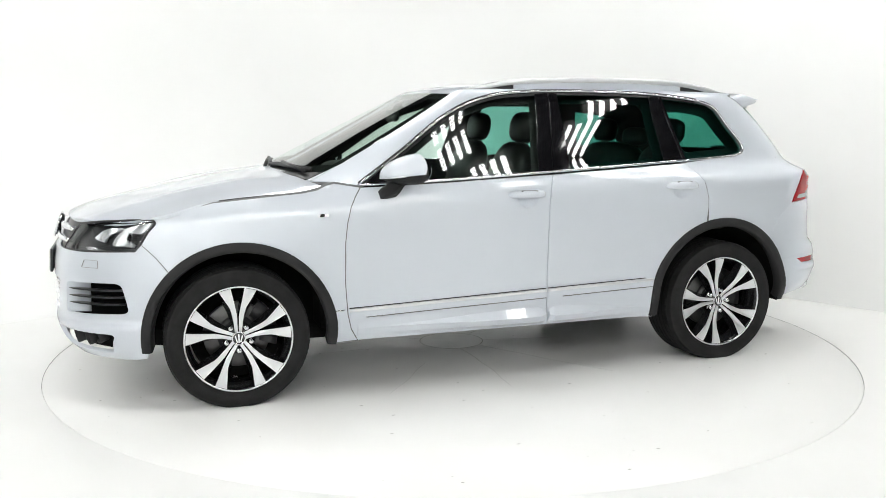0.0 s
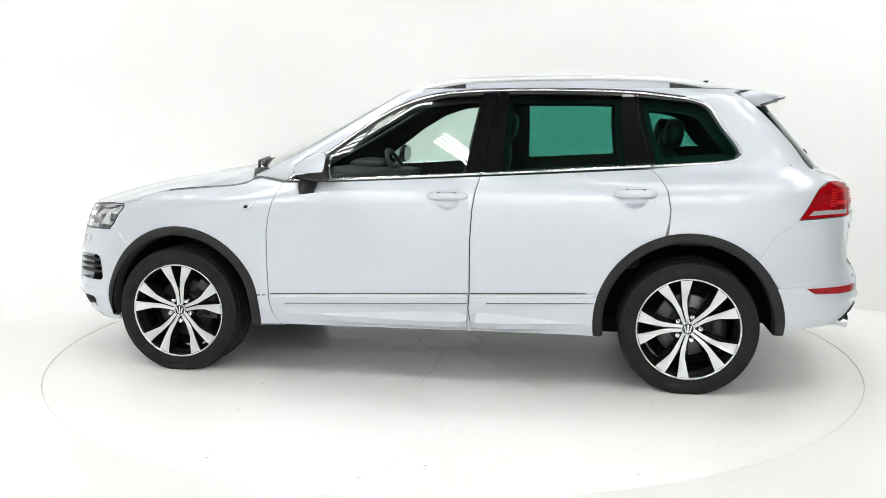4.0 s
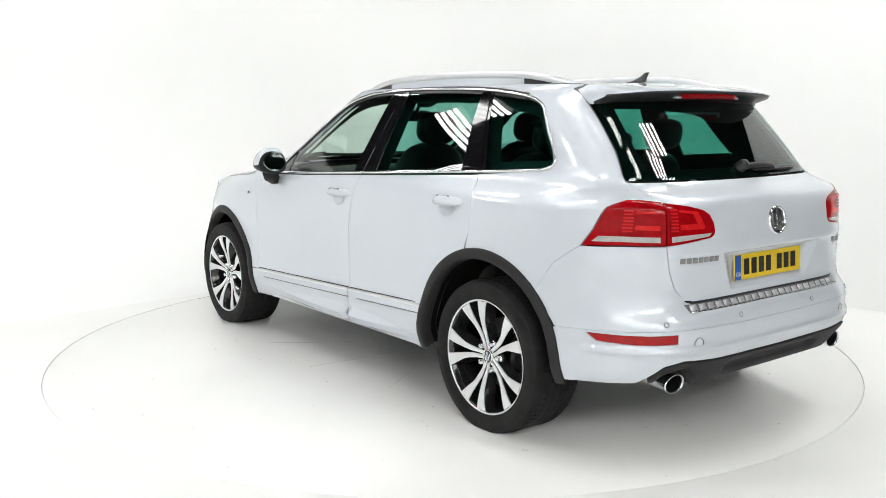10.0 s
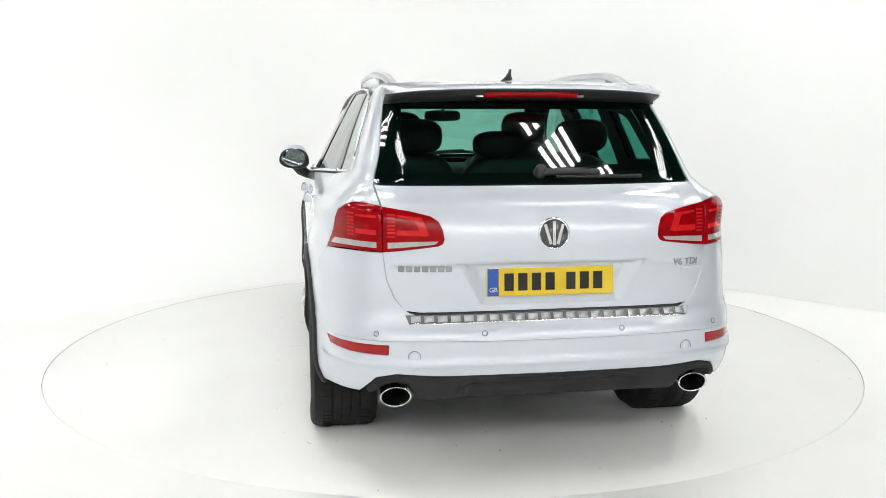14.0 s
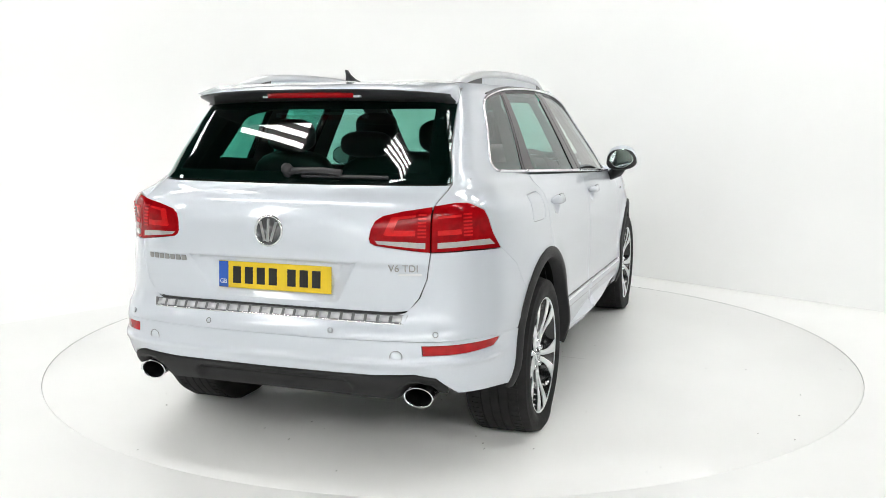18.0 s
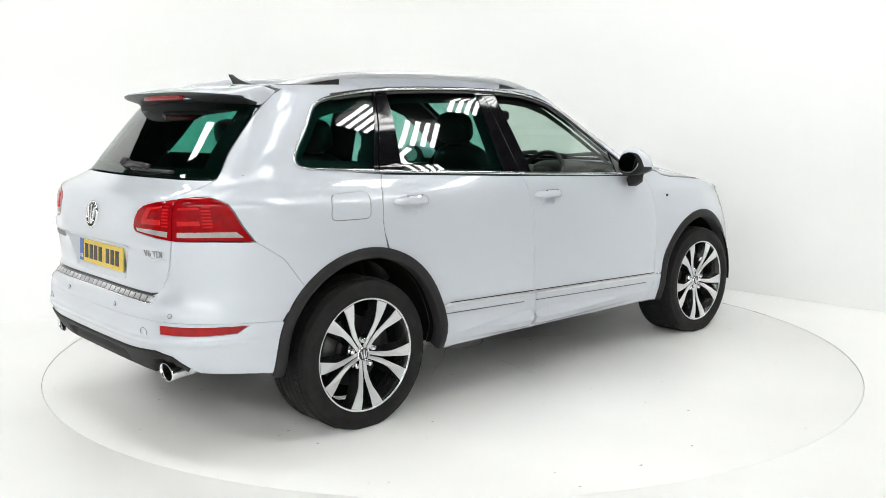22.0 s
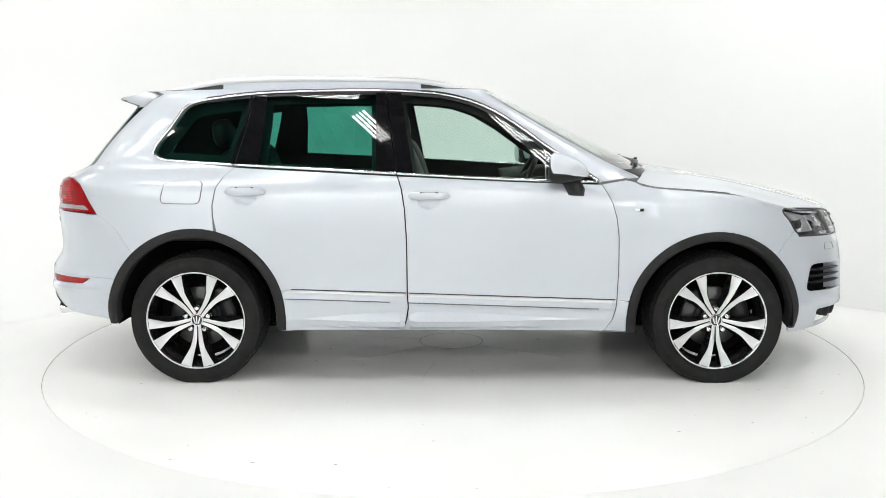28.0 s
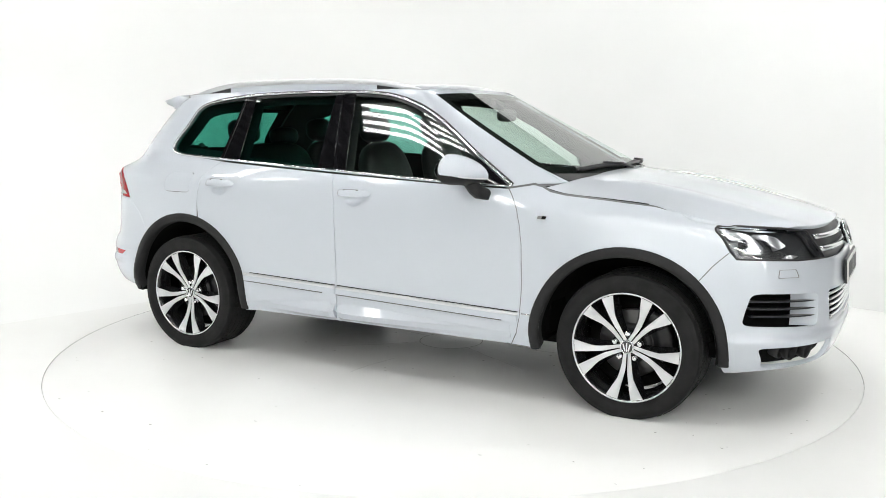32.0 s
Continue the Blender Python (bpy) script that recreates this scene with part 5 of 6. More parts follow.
def door_mirror(side, door):
    """A domed cap over a dark shell, closed at the rear by the glass."""
    def ring_at(t, a):
        """t: 0 at the inner to 1 at the outer end; a: 0 ahead, 90 up, 180 behind."""
        v = -1 + 2 * t
        f = max(1 - abs(v) ** (3.0 if v < 0 else 2.5), 0.0) ** 0.5
        c, s = math.cos(a), math.sin(a)
        fx = (0.200 - 0.055 * t) * abs(c) ** 1.12 if c > 0 else -0.034 * abs(c) ** 0.8
        fz = 0.110 * abs(s) ** 1.0 if s > 0 else -0.052 * abs(s) ** 0.8
        if c > 0 and s > 0:
            fz *= 1 - 0.10 * c
        y = 0.905 + 0.202 * t
        return Vector((0.532 - 0.030 * t * t + fx * (0.25 + 0.75 * f) * min(1, f * 4), side * y, 1.166 + 0.012 * t + fz * f))

    def shell(a0, a1, n, grow=1.0):
        bm = bmesh.new()
        ts = 0.5 - 0.5 * np.cos(np.linspace(0, math.pi, 23))
        rows = [[bm.verts.new(ring_at(float(t), radians(a0 + (a1 - a0) * i / n))) for i in range(n + 1)] for t in ts]
        for p, q in zip(rows, rows[1:]):
            for k in range(n):
                bm.faces.new((p[k], p[k + 1], q[k + 1], q[k]))
        bmesh.ops.remove_doubles(bm, verts=bm.verts, dist=1e-5)
        bmesh.ops.recalc_face_normals(bm, faces=bm.faces)
        if sum((f.calc_center_median() - Vector((0.56, side * 1.0, 1.17))).dot(f.normal) for f in bm.faces) < 0:
            bmesh.ops.reverse_faces(bm, faces=bm.faces)
        return bm

    m = part("door_mirror", shell(-14, 128, 18), PAINT, door, "silver door mirror on a black foot")
    part("mirror_shell", shell(128, 346, 22), CLADDING, m)
    bm = bmesh.new()
    rows = []
    for r in (0.0, 0.5, 0.94, 1.0):
        ring = []
        for i in range(36):
            a = 2 * math.pi * i / 36
            t = 0.52 + 0.40 * r * math.cos(a)
            v = -1 + 2 * t
            f = max(1 - abs(v) ** (3.0 if v < 0 else 2.5), 0.0) ** 0.5
            z = 1.166 + 0.012 * t + (0.026 + 0.062 * r * math.sin(a)) * f
            ring.append(bm.verts.new((0.490 - 0.030 * t + (0.006 if r == 1.0 else 0.0), side * (0.905 + 0.202 * t), z)))
        rows.append(ring)
    for p, q in zip(rows, rows[1:]):
        for k in range(36):
            bm.faces.new((p[k], p[(k + 1) % 36], q[(k + 1) % 36], q[k]))
    bmesh.ops.remove_doubles(bm, verts=bm.verts, dist=1e-5)
    bmesh.ops.recalc_face_normals(bm, faces=bm.faces)
    part("mirror_glass", bm, MIRROR, m, smooth=False)
    foot = sweep_bm([(0.655, side * 0.870, 1.068), (0.655, side * 0.910, 1.072), (0.640, side * 0.950, 1.095), (0.615, side * 0.975, 1.135)], [(-0.040, -0.030), (-0.046, 0.01), (-0.030, 0.028), (0.030, 0.028), (0.048, 0.01), (0.040, -0.030)])
    part("mirror_foot", foot, CLADDING, m)
    part("mirror_light", sweep_bm([ring_at(float(t), radians(-12)) + Vector((0.001, 0, 0)) for t in np.linspace(0.25, 0.93, 12)], round_section(0.005, 0.004, 6)), SATIN_CHROME, m)


door_mirror(1, front_door_left)
door_mirror(-1, front_door_right)


# ---- roof fittings ----
RAIL_LINE = level_table([-1.66, -1.56, -1.45, -1.30, -1.10, -0.80, -0.50, -0.25, -0.12, 0.0, 0.09], [1.618, 1.646, 1.668, 1.687, 1.697, 1.702, 1.699, 1.690, 1.676, 1.652, 1.628])


def roof_rail(side):
    yy = lambda x: side * float(0.580 - 0.03 * smooth_step(abs(x + 0.75), 0.4, 0.95))
    xs = np.linspace(0.09, -1.66, 60)
    sec = [(-0.016, -0.020), (-0.021, -0.012), (-0.021, 0.004), (-0.013, 0.012), (0.013, 0.012), (0.021, 0.004), (0.021, -0.012), (0.016, -0.020)]
    rail = part("roof_rail", sweep_bm([(x, yy(x), float(RAIL_LINE(x)) - 0.012) for x in xs], sec), SATIN_CHROME, car, "brushed aluminium roof rail with black ends")

    def web(name, x0, x1, half, mat, drop):
        bm = bmesh.new()
        rows = []
        for x in np.linspace(x0, x1, 16):
            top, y, low = float(RAIL_LINE(x)) - drop, yy(x), float(roof_edge(x)) - 0.02
            rows.append([bm.verts.new(q) for q in ((x, y - half, low), (x, y - half, max(top, low + 0.002)), (x, y + half, max(top, low + 0.002)), (x, y + half, low))])
        for a, b in zip(rows, rows[1:]):
            for k in range(3):
                bm.faces.new((a[k], a[k + 1], b[k + 1], b[k]))
        bm.faces.new(rows[0])
        bm.faces.new(rows[-1])
        bmesh.ops.recalc_face_normals(bm, faces=bm.faces)
        part(name, bm, mat, rail, smooth=False)

    web("rail_foot", -1.62, -1.33, 0.017, SATIN_BLACK, 0.026)
    web("rail_foot", 0.06, -0.20, 0.017, SATIN_BLACK, 0.026)
    web("rail_web", -1.33, -0.20, 0.014, PAINT, 0.030)


roof_rail(1)
roof_rail(-1)


def build_spoiler():
    bm = bmesh.new()
    rows = []
    for y in np.linspace(-0.615, 0.615, 41):
        e = abs(y) / 0.615
        back = -1.995 + 0.115 * e ** 5
        zt = 1.594 - 0.022 * e ** 3
        drop = 0.030 * e ** 3
        rows.append([bm.verts.new(q) for q in ((-1.70, y * 0.98, 1.608 - drop * 0.6), (-1.77, y, 1.6245 - 0.010 * e ** 3 - 0.005 * e ** 16), (-1.90, y, 1.609 - drop * 1.1), (back + 0.012, y, zt), (back, y, zt - 0.007),
                                               (back + 0.008, y, zt - 0.016), (back + 0.075, y, 1.548 - drop * 0.4), (-1.862 + 0.05 * e ** 6, y, 1.532 - 0.008 * e ** 4), (-1.83 + 0.05 * e ** 6, y, 1.535 - 0.008 * e ** 4), (-1.74, y, 1.56))])
    for a, b in zip(rows, rows[1:]):
        for k in range(9):
            f = bm.faces.new((a[k], a[k + 1], b[k + 1], b[k]))
            f.material_index = 1 if k >= 4 else 0
    for r in (rows[0], rows[-1]):
        bm.faces.new(r)
    bmesh.ops.recalc_face_normals(bm, faces=bm.faces)
    me = bpy.data.meshes.new("roof_spoiler")
    bm.to_mesh(me)
    bm.free()
    part_mesh("roof_spoiler", me, PAINT, tailgate, "silver roof spoiler")
    me.materials.append(SATIN_GREY)
    part("brake_light", sweep_bm([(-1.965 + 0.6 * abs(y) ** 3, y, 1.571) for y in np.linspace(-0.205, 0.205, 16)], [(-0.012, -0.020), (-0.012, 0.018), (0.016, 0.019), (0.011, -0.020)]), LENS_RED, tailgate, "red high brake light")
    part("brake_light_tray", sweep_bm([(-1.957 + 0.6 * abs(y) ** 3, y, 1.556) for y in np.linspace(-0.235, 0.235, 16)], [(-0.012, -0.004), (-0.012, 0.004), (0.016, 0.004), (0.012, -0.004)]), PAINT, tailgate)


build_spoiler()


def build_fin():
    bm = bmesh.new()
    rows = []
    for t in np.linspace(0, 1, 9):
        front, back = -1.435 - 0.152 * t ** 0.55, -1.575 - 0.030 * t
        w = 0.020 * (1 - t) ** 2.2 + 0.004
        z = 1.640 + 0.048 * t
        rows.append([bm.verts.new(q) for q in ((front, 0, z), ((front + back) / 2 + 0.015, w, z), (back, w * 0.6, z), (back - 0.003, 0, z), (back, -w * 0.6, z), ((front + back) / 2 + 0.015, -w, z))])
    for a, b in zip(rows, rows[1:]):
        for k in range(6):
            bm.faces.new((a[k], a[(k + 1) % 6], b[(k + 1) % 6], b[k]))
    bm.faces.new(rows[-1])
    bmesh.ops.recalc_face_normals(bm, faces=bm.faces)
    part("roof_aerial", bm, SATIN_BLACK, car, "small black shark fin aerial")


build_fin()

# ---- wipers and scuttle ----
part("rear_wiper", sweep_bm([end_spot(y, 1.235 - 0.02 * -y, "r", True, 0.018 + 0.012 * math.sin(min(1, -y / 0.25) * 3.14))[0] for y in np.linspace(0.01, -0.24, 12)],
                                  [(-0.014, -0.008), (-0.012, 0.008), (0.012, 0.008), (0.014, -0.008)], (-1, 0, 0.5)), SATIN_BLACK, tailgate, "black rear wiper")
part("wiper_pivot", lathe_bm([(0.0, 0.045), (0.018, 0.042), (0.024, 0.03), (0.026, 0.0), (0.03, -0.01)], 20, "z"), SATIN_BLACK, tailgate, place=facing(*end_spot(0.008, 1.240, "r", True, 0.0)))
part("wiper_blade", sweep_bm([end_spot(y, 1.222 - 0.012 * (-y - 0.2), "r", True, 0.008)[0] for y in np.linspace(-0.06, -0.435, 14)], [(-0.006, -0.006), (-0.006, 0.007), (0.006, 0.007), (0.006, -0.006)], (-1, 0, 0.5)), SATIN_BLACK, tailgate)
scuttle = [("f", 0.672, 1.140), ("f", 0.680, 1.172), ("f", 0.4, 1.165), ("f", 0, 1.162), ("f", -0.4, 1.165), ("f", -0.680, 1.172), ("f", -0.672, 1.140), ("f", -0.4, 1.10), ("f", 0, 1.09), ("f", 0.4, 1.10)]
panel("scuttle", scuttle, SATIN_BLACK, car, cabin=True, proud=0.003, gap=0, label="black scuttle below the windscreen")
for y0, y1, zz in ((0.62, -0.02, 1.178), (0.02, -0.56, 1.180)):
    line = [end_spot(y, zz + 0.05 * ((y - y1) / (y0 - y1)) * (1 - (y - y1) / (y0 - y1)), "f", True, 0.014)[0] for y in np.linspace(y0, y1, 16)]
    part("wiper", sweep_bm(line, [(-0.008, -0.012), (-0.006, 0.010), (0.006, 0.010), (0.008, -0.012)]), SATIN_BLACK, car, "black windscreen wiper")
    part("wiper_arm", sweep_bm([line[0] + Vector((0.035, 0.0, -0.012)), line[3] + Vector((0.022, 0, 0.006)), line[8] + Vector((0.0, 0, 0.014))], [(-0.010, -0.006), (-0.008, 0.007), (0.008, 0.007), (0.010, -0.006)]), SATIN_BLACK, car, "black wiper arm")

# ---- badges and the rear plate ----
def letters(name, text, size, mat, parent, place, depth=0.002):
    cu = bpy.data.curves.new(name, "FONT")
    cu.body, cu.size, cu.extrude, cu.align_x, cu.align_y = text, size, depth, "CENTER", "CENTER"
    tmp = bpy.data.objects.new(name, cu)
    scene.collection.objects.link(tmp)
    me = bpy.data.meshes.new_from_object(tmp.evaluated_get(bpy.context.evaluated_depsgraph_get()))
    bpy.data.objects.remove(tmp)
    return part_mesh(name, me, mat, parent, smooth=False, place=place)


p, n = end_spot(0, 1.015, "r", off=0.004)
em = facing(p, n)
part("emblem_ring", lathe_bm([(0.054, 0.0), (0.056, 0.006), (0.060, 0.009), (0.064, 0.006), (0.065, 0.0)], 44, "z"), CHROME, tailgate, "round chrome emblem", place=em)
part("emblem_field", lathe_bm([(0.0, 0.002), (0.056, 0.002), (0.056, -0.004), (0, -0.004)], 40, "z"), LAMP_GREY, tailgate, place=em)
for x0, z0, x1, z1 in ((-0.036, 0.036, -0.014, -0.042), (0.036, 0.036, 0.014, -0.042), (0.0, 0.048, 0.0, -0.046)):
    part("emblem_bar", sweep_bm([(x0, z0, 0.005), (x1, z1, 0.005)], [(-0.007, -0.003), (-0.006, 0.003), (0.006, 0.003), (0.007, -0.003)]), CHROME, tailgate, place=em, smooth=False)
for k in range(7):
    y = 0.600 - 0.0305 * k
    p, n = end_spot(y, 0.883, "r", off=0.001)
    part("badge_bar", box_bm((0.024, 0.022, 0.004), (0, 0, 0.001), 0.003), CALIPER, tailgate, smooth=False, place=facing(p, n))
p, n = end_spot(-0.568, 0.884, "r", off=0.001)
letters("engine_badge", "V6 TDI", 0.040, CALIPER, tailgate, facing(p, n))
p, n = end_spot(-0.594, 0.861, "r", off=0.001)
part("badge_strip", box_bm((0.092, 0.010, 0.003), (0, 0, 0.001), 0.001), SATIN_CHROME, tailgate, smooth=False, place=facing(p, n))
p, n = end_spot(0, 0.818, "r", off=-0.020)
pm = facing(p, Vector((-1, 0, 0.06)))
plate = part("number_plate", box_bm((0.52, 0.111, 0.006), (0, 0, 0), 0.002), PLATE_YELLOW, tailgate, "yellow rear number plate", smooth=False, place=pm @ pose(0, 0, 0.003))
for k in range(7):
    part("plate_bar", box_bm((0.038, 0.070, 0.002), (-0.172 + 0.056 * k + (0.03 if k > 3 else 0), 0.0, 0.0068), 0.0005), PLATE_BLACK, tailgate, smooth=False, place=pm)
part("plate_band", box_bm((0.044, 0.108, 0.002), (-0.236, 0, 0.0068), 0.0005), PLATE_BLUE, tailgate, smooth=False, place=pm)
letters("country_letters", "GB", 0.026, PLATE_WHITE, tailgate, pm @ pose(-0.236, -0.03, 0.0085), 0.0003)
for side in (1, -1):
    for k in range(2):
        p, n = spot(0.985 - 0.035 * side * 0 + 0.022 * k, 0.968, False, 0.002, side)
        part("wing_badge", prism_bm([(-0.013, -0.008), (0.010, -0.008), (0.015, 0.008), (-0.008, 0.008)], 0.004, 0.001), CHROME if k == side * 0 else GLOSS_BLACK, car, "small chrome wing badge", smooth=False, place=facing(p, n))
# ---- wheels ----
HUB_Z, WHEEL_Y, TYRE_R = 0.351, 0.930, 0.3665


def tyre_bm():
    """A tyre flattened where it bears on the floor, with its wall bulging there."""
    prof = [(0.262, -0.012), (0.270, 0.0), (0.276, 0.007), (0.282, 0.006), (0.296, 0.014), (0.318, 0.018), (0.338, 0.014), (0.352, 0.006), (0.355, 0.007), (0.358, 0.003), (0.3610, -0.010), (0.3648, -0.024), (0.3662, -0.036)]
    w = 0.270
    for g in (0.075, 0.118, 0.158, 0.200):
        prof += [(TYRE_R, -(g - 0.005)), (TYRE_R, -(g - 0.004)), (TYRE_R - 0.007, -(g - 0.003)), (TYRE_R - 0.007, -(g + 0.003)), (TYRE_R, -(g + 0.004)), (TYRE_R, -(g + 0.005))]
    prof += [(0.3662, -w + 0.03), (0.362, -w + 0.008), (0.335, -w - 0.012), (0.29, -w - 0.012), (0.264, -w + 0.01)]
    bm = lathe_bm(prof, 120, "y")
    for v in bm.verts:
        load = float(smooth_step(-v.co.z, 0.26, HUB_Z)) * float(1 - smooth_step(abs(v.co.x), 0.08, 0.20))
        v.co.y += 0.010 * load * (1 if v.co.y > -w / 2 else -1) * (1 - float(smooth_step(math.hypot(v.co.x, v.co.z), 0.345, TYRE_R)))
        v.co.z = max(v.co.z, -HUB_Z + 0.0004)
    return bm


def tread_blocks_bm():
    """Shoulder blocks cut by cross grooves, all round but where the tyre bears."""
    bm = bmesh.new()
    n = 72
    for y0, y1 in ((-0.030, -0.070), (-0.205, -0.245)):
        for i in range(n):
            a0, a1 = 2 * math.pi * (i + 0.10) / n, 2 * math.pi * (i + 0.90) / n
            if math.sin((a0 + a1) / 2) < -0.90:
                continue
            ring = []
            for rr in (TYRE_R - 0.004, TYRE_R + 0.0025):
                for a, y in ((a0, y0), (a1, y0), (a1 + 0.012, y1), (a0 + 0.012, y1)):
                    ring.append(bm.verts.new((rr * math.cos(a), y, rr * math.sin(a))))
            bm.faces.new(ring[4:])
            for k in range(4):
                bm.faces.new((ring[k], ring[(k + 1) % 4], ring[4 + (k + 1) % 4], ring[4 + k]))
    bmesh.ops.recalc_face_normals(bm, faces=bm.faces)
    return bm


def build_wheel(phase):
    """Outer face towards +y; phase turns the pair of spokes that points straight up."""
    grow = Matrix.Diagonal((1.018, 1, 1.018, 1))
    turned = pose(0, 0, 0, 0, phase, 0)

    def put(name, bm, mat, parent=None, label="", smooth=True, place=None):
        bm.transform(grow)
        return part(name, bm, mat, parent, label, smooth, place)

    wheel = put("wheel", lathe_bm([(0.268, -0.004), (0.270, 0.002), (0.264, 0.004), (0.257, -0.004), (0.252, -0.03), (0.240, -0.055), (0.236, -0.20), (0.262, -0.235), (0.268, -0.23)], 72, "y", True), ALLOY_BLACK, car, "black alloy wheel with ten machined silver spokes")
    put("rim_edge", lathe_bm([(0.2705, 0.002), (0.2695, 0.0055), (0.2645, 0.0055), (0.2615, 0.001)], 72, "y"), ALLOY_FACE, wheel, "machined silver rim edge")
    part("tyre", tyre_bm(), RUBBER, wheel, "black low-profile tyre")
    tagged(part("tyre_tread", tread_blocks_bm(), RUBBER, wheel, smooth=False), kind="stuff")
    leg = [(0.0030, 0.030), (0.0045, 0.115), (0.0120, 0.155), (0.0340, 0.2590), (0.0915, 0.2435), (0.0405, 0.158), (0.0320, 0.130), (0.0225, 0.080), (0.0180, 0.030)]
    under = [(0.0010, 0.030), (0.0015, 0.115), (0.0050, 0.155), (0.0280, 0.2610), (0.1000, 0.2405), (0.0660, 0.158), (0.0520, 0.130), (0.0340, 0.078), (0.0180, 0.030)]

    def dish(r):
        return -0.030 * (1 - smooth_step(r, 0.05, 0.25))

    def leg_bm(side, upper, lower, top, bottom):
        """A leg whose walls slope from its face to a wider foot."""
        n = [max(1, int(math.hypot(a[0] - b[0], a[1] - b[1]) / 0.02)) for a, b in zip(upper, upper[1:] + upper[:1])]

        def fine(pts):
            out = []
            for a, b, k in zip(pts, pts[1:] + pts[:1], n):
                out += [((a[0] + (b[0] - a[0]) * j / k) * side, a[1] + (b[1] - a[1]) * j / k) for j in range(k)]
            return out

        bm = bmesh.new()
        up = [bm.verts.new((x, top + float(dish(math.hypot(x, r))), r)) for x, r in fine(upper)]
        dn = [bm.verts.new((x, bottom + float(dish(math.hypot(x, r))), r)) for x, r in fine(lower)]
        f = bm.faces.new(up)
        for i in range(len(up)):
            j = (i + 1) % len(up)
            bm.faces.new((up[i], dn[i], dn[j], up[j]))
        for e in bm.edges:
            e.smooth = False
        bmesh.ops.triangulate(bm, faces=[f])
        bmesh.ops.recalc_face_normals(bm, faces=bm.faces)
        bm.transform(grow)
        return bm

    for side in (1, -1):
        body = leg_bm(side, leg, under, -0.0015, -0.050)
        face = leg_bm(side, leg, leg, 0.003, -0.0015)
        first = part("spoke", body, ALLOY_BLACK, wheel, smooth=False, place=turned)
        front = part("spoke_face", face, ALLOY_FACE, wheel, "machined silver spoke face", place=turned)
        for k in range(1, 5):
            for src in (first, front):
                o = src.copy()
                scene.collection.objects.link(o)
                o.parent = wheel
                o.matrix_basis = pose(0, 0, 0, 0, phase + 72 * k, 0)
    put("hub", lathe_bm([(0.0, -0.040), (0.050, -0.040), (0.070, -0.044), (0.078, -0.056), (0.078, -0.10), (0, -0.10)], 40, "y"), ALLOY_BLACK, wheel)
    put("hub_ring", lathe_bm([(0.027, -0.030), (0.028, -0.018), (0.032, -0.016), (0.035, -0.018), (0.036, -0.032)], 36, "y"), CHROME, wheel, "chrome hub ring")
    put("hub_cap", lathe_bm([(0.0, -0.019), (0.026, -0.020), (0.028, -0.024)], 36, "y"), LAMP_GREY, wheel, "dark hub cap with a chrome emblem")
    for x0, z0, x1, z1 in ((-0.018, 0.015, -0.008, -0.020), (0.018, 0.015, 0.008, -0.020), (0.0, 0.022, 0.0, -0.022)):
        put("emblem_bar", sweep_bm([(x0, -0.018, z0), (x1, -0.018, z1)], [(-0.0032, -0.002), (-0.0032, 0.002), (0.0032, 0.002), (0.0032, -0.002)], (0, 1, 0)), CHROME, wheel, smooth=False)
    for k in range(5):
        a = radians(54 + 72 * k)
        bolt = lathe_bm([(0.0, 0.006), (0.006, 0.006), (0.0072, 0.003), (0.0105, 0.004), (0.0125, 0.0), (0.0130, -0.012), (0.017, -0.014), (0.0185, -0.02)], 16, "y")
        part("wheel_bolt", bolt, CHROME, wheel, place=turned @ pose(0.066 * math.cos(a), -0.020, 0.066 * math.sin(a)))
    put("brake_disc", lathe_bm([(0.075, -0.115), (0.165, -0.115), (0.168, -0.118), (0.168, -0.145), (0.075, -0.145)], 56, "y"), DISC_STEEL, wheel, "steel brake disc")
    put("disc_bell", lathe_bm([(0.0, -0.095), (0.092, -0.095), (0.100, -0.115)], 40, "y"), SATIN_BLACK, wheel)
    cal = lathe_bm([(0.115, -0.09), (0.20, -0.09), (0.205, -0.10), (0.205, -0.155), (0.115, -0.155)], 12, "y", True, arc=(-38, 38))
    put("brake_caliper", cal, SATIN_BLACK, wheel, "black brake caliper", place=pose(0, 0, 0, 0, 200, 0))
    put("dust_shield", lathe_bm([(0.0, -0.165), (0.225, -0.165), (0.232, -0.16)], 48, "y"), DARK_VOID, wheel)
    return wheel


for x, side, phase in ((FRONT_AXLE, 1, 0), (REAR_AXLE, 1, 90), (FRONT_AXLE, -1, 180), (REAR_AXLE, -1, 180)):
    build_wheel(phase).matrix_basis = pose(x, side * WHEEL_Y, HUB_Z, 0, 0, 0 if side > 0 else 180)

# ---- underside ----
part("floor_pan", box_bm((3.40, 1.20, 0.10), (-0.05, 0, 0.29), 0.02), DARK_VOID, car, "black underbody")
part("sill_box", box_bm((1.84, 0.26, 0.10), (0.0, 0.74, 0.345), 0.02), DARK_VOID, car, "black underbody sill")
part("sill_box", box_bm((1.84, 0.26, 0.10), (0.0, -0.74, 0.345), 0.02), DARK_VOID, car, "black underbody sill")
part("rear_pan", box_bm((0.42, 1.30, 0.17), (-2.06, 0, 0.475), 0.03), DARK_VOID, car, "black rear underbody")
part("front_pan", box_bm((0.34, 1.10, 0.30), (1.93, 0, 0.46), 0.03), DARK_VOID, car, "black front underbody")
part("bulkhead", box_bm((0.05, 1.60, 0.75), (0.98, 0, 0.72), 0.01), DARK_VOID, car, "black bulkhead")
part("axle_beam", sweep_bm([(REAR_AXLE, -0.66, 0.33), (REAR_AXLE, 0.66, 0.33)], round_section(0.05, 0.05, 10)), DARK_VOID, car, "black rear axle beam")
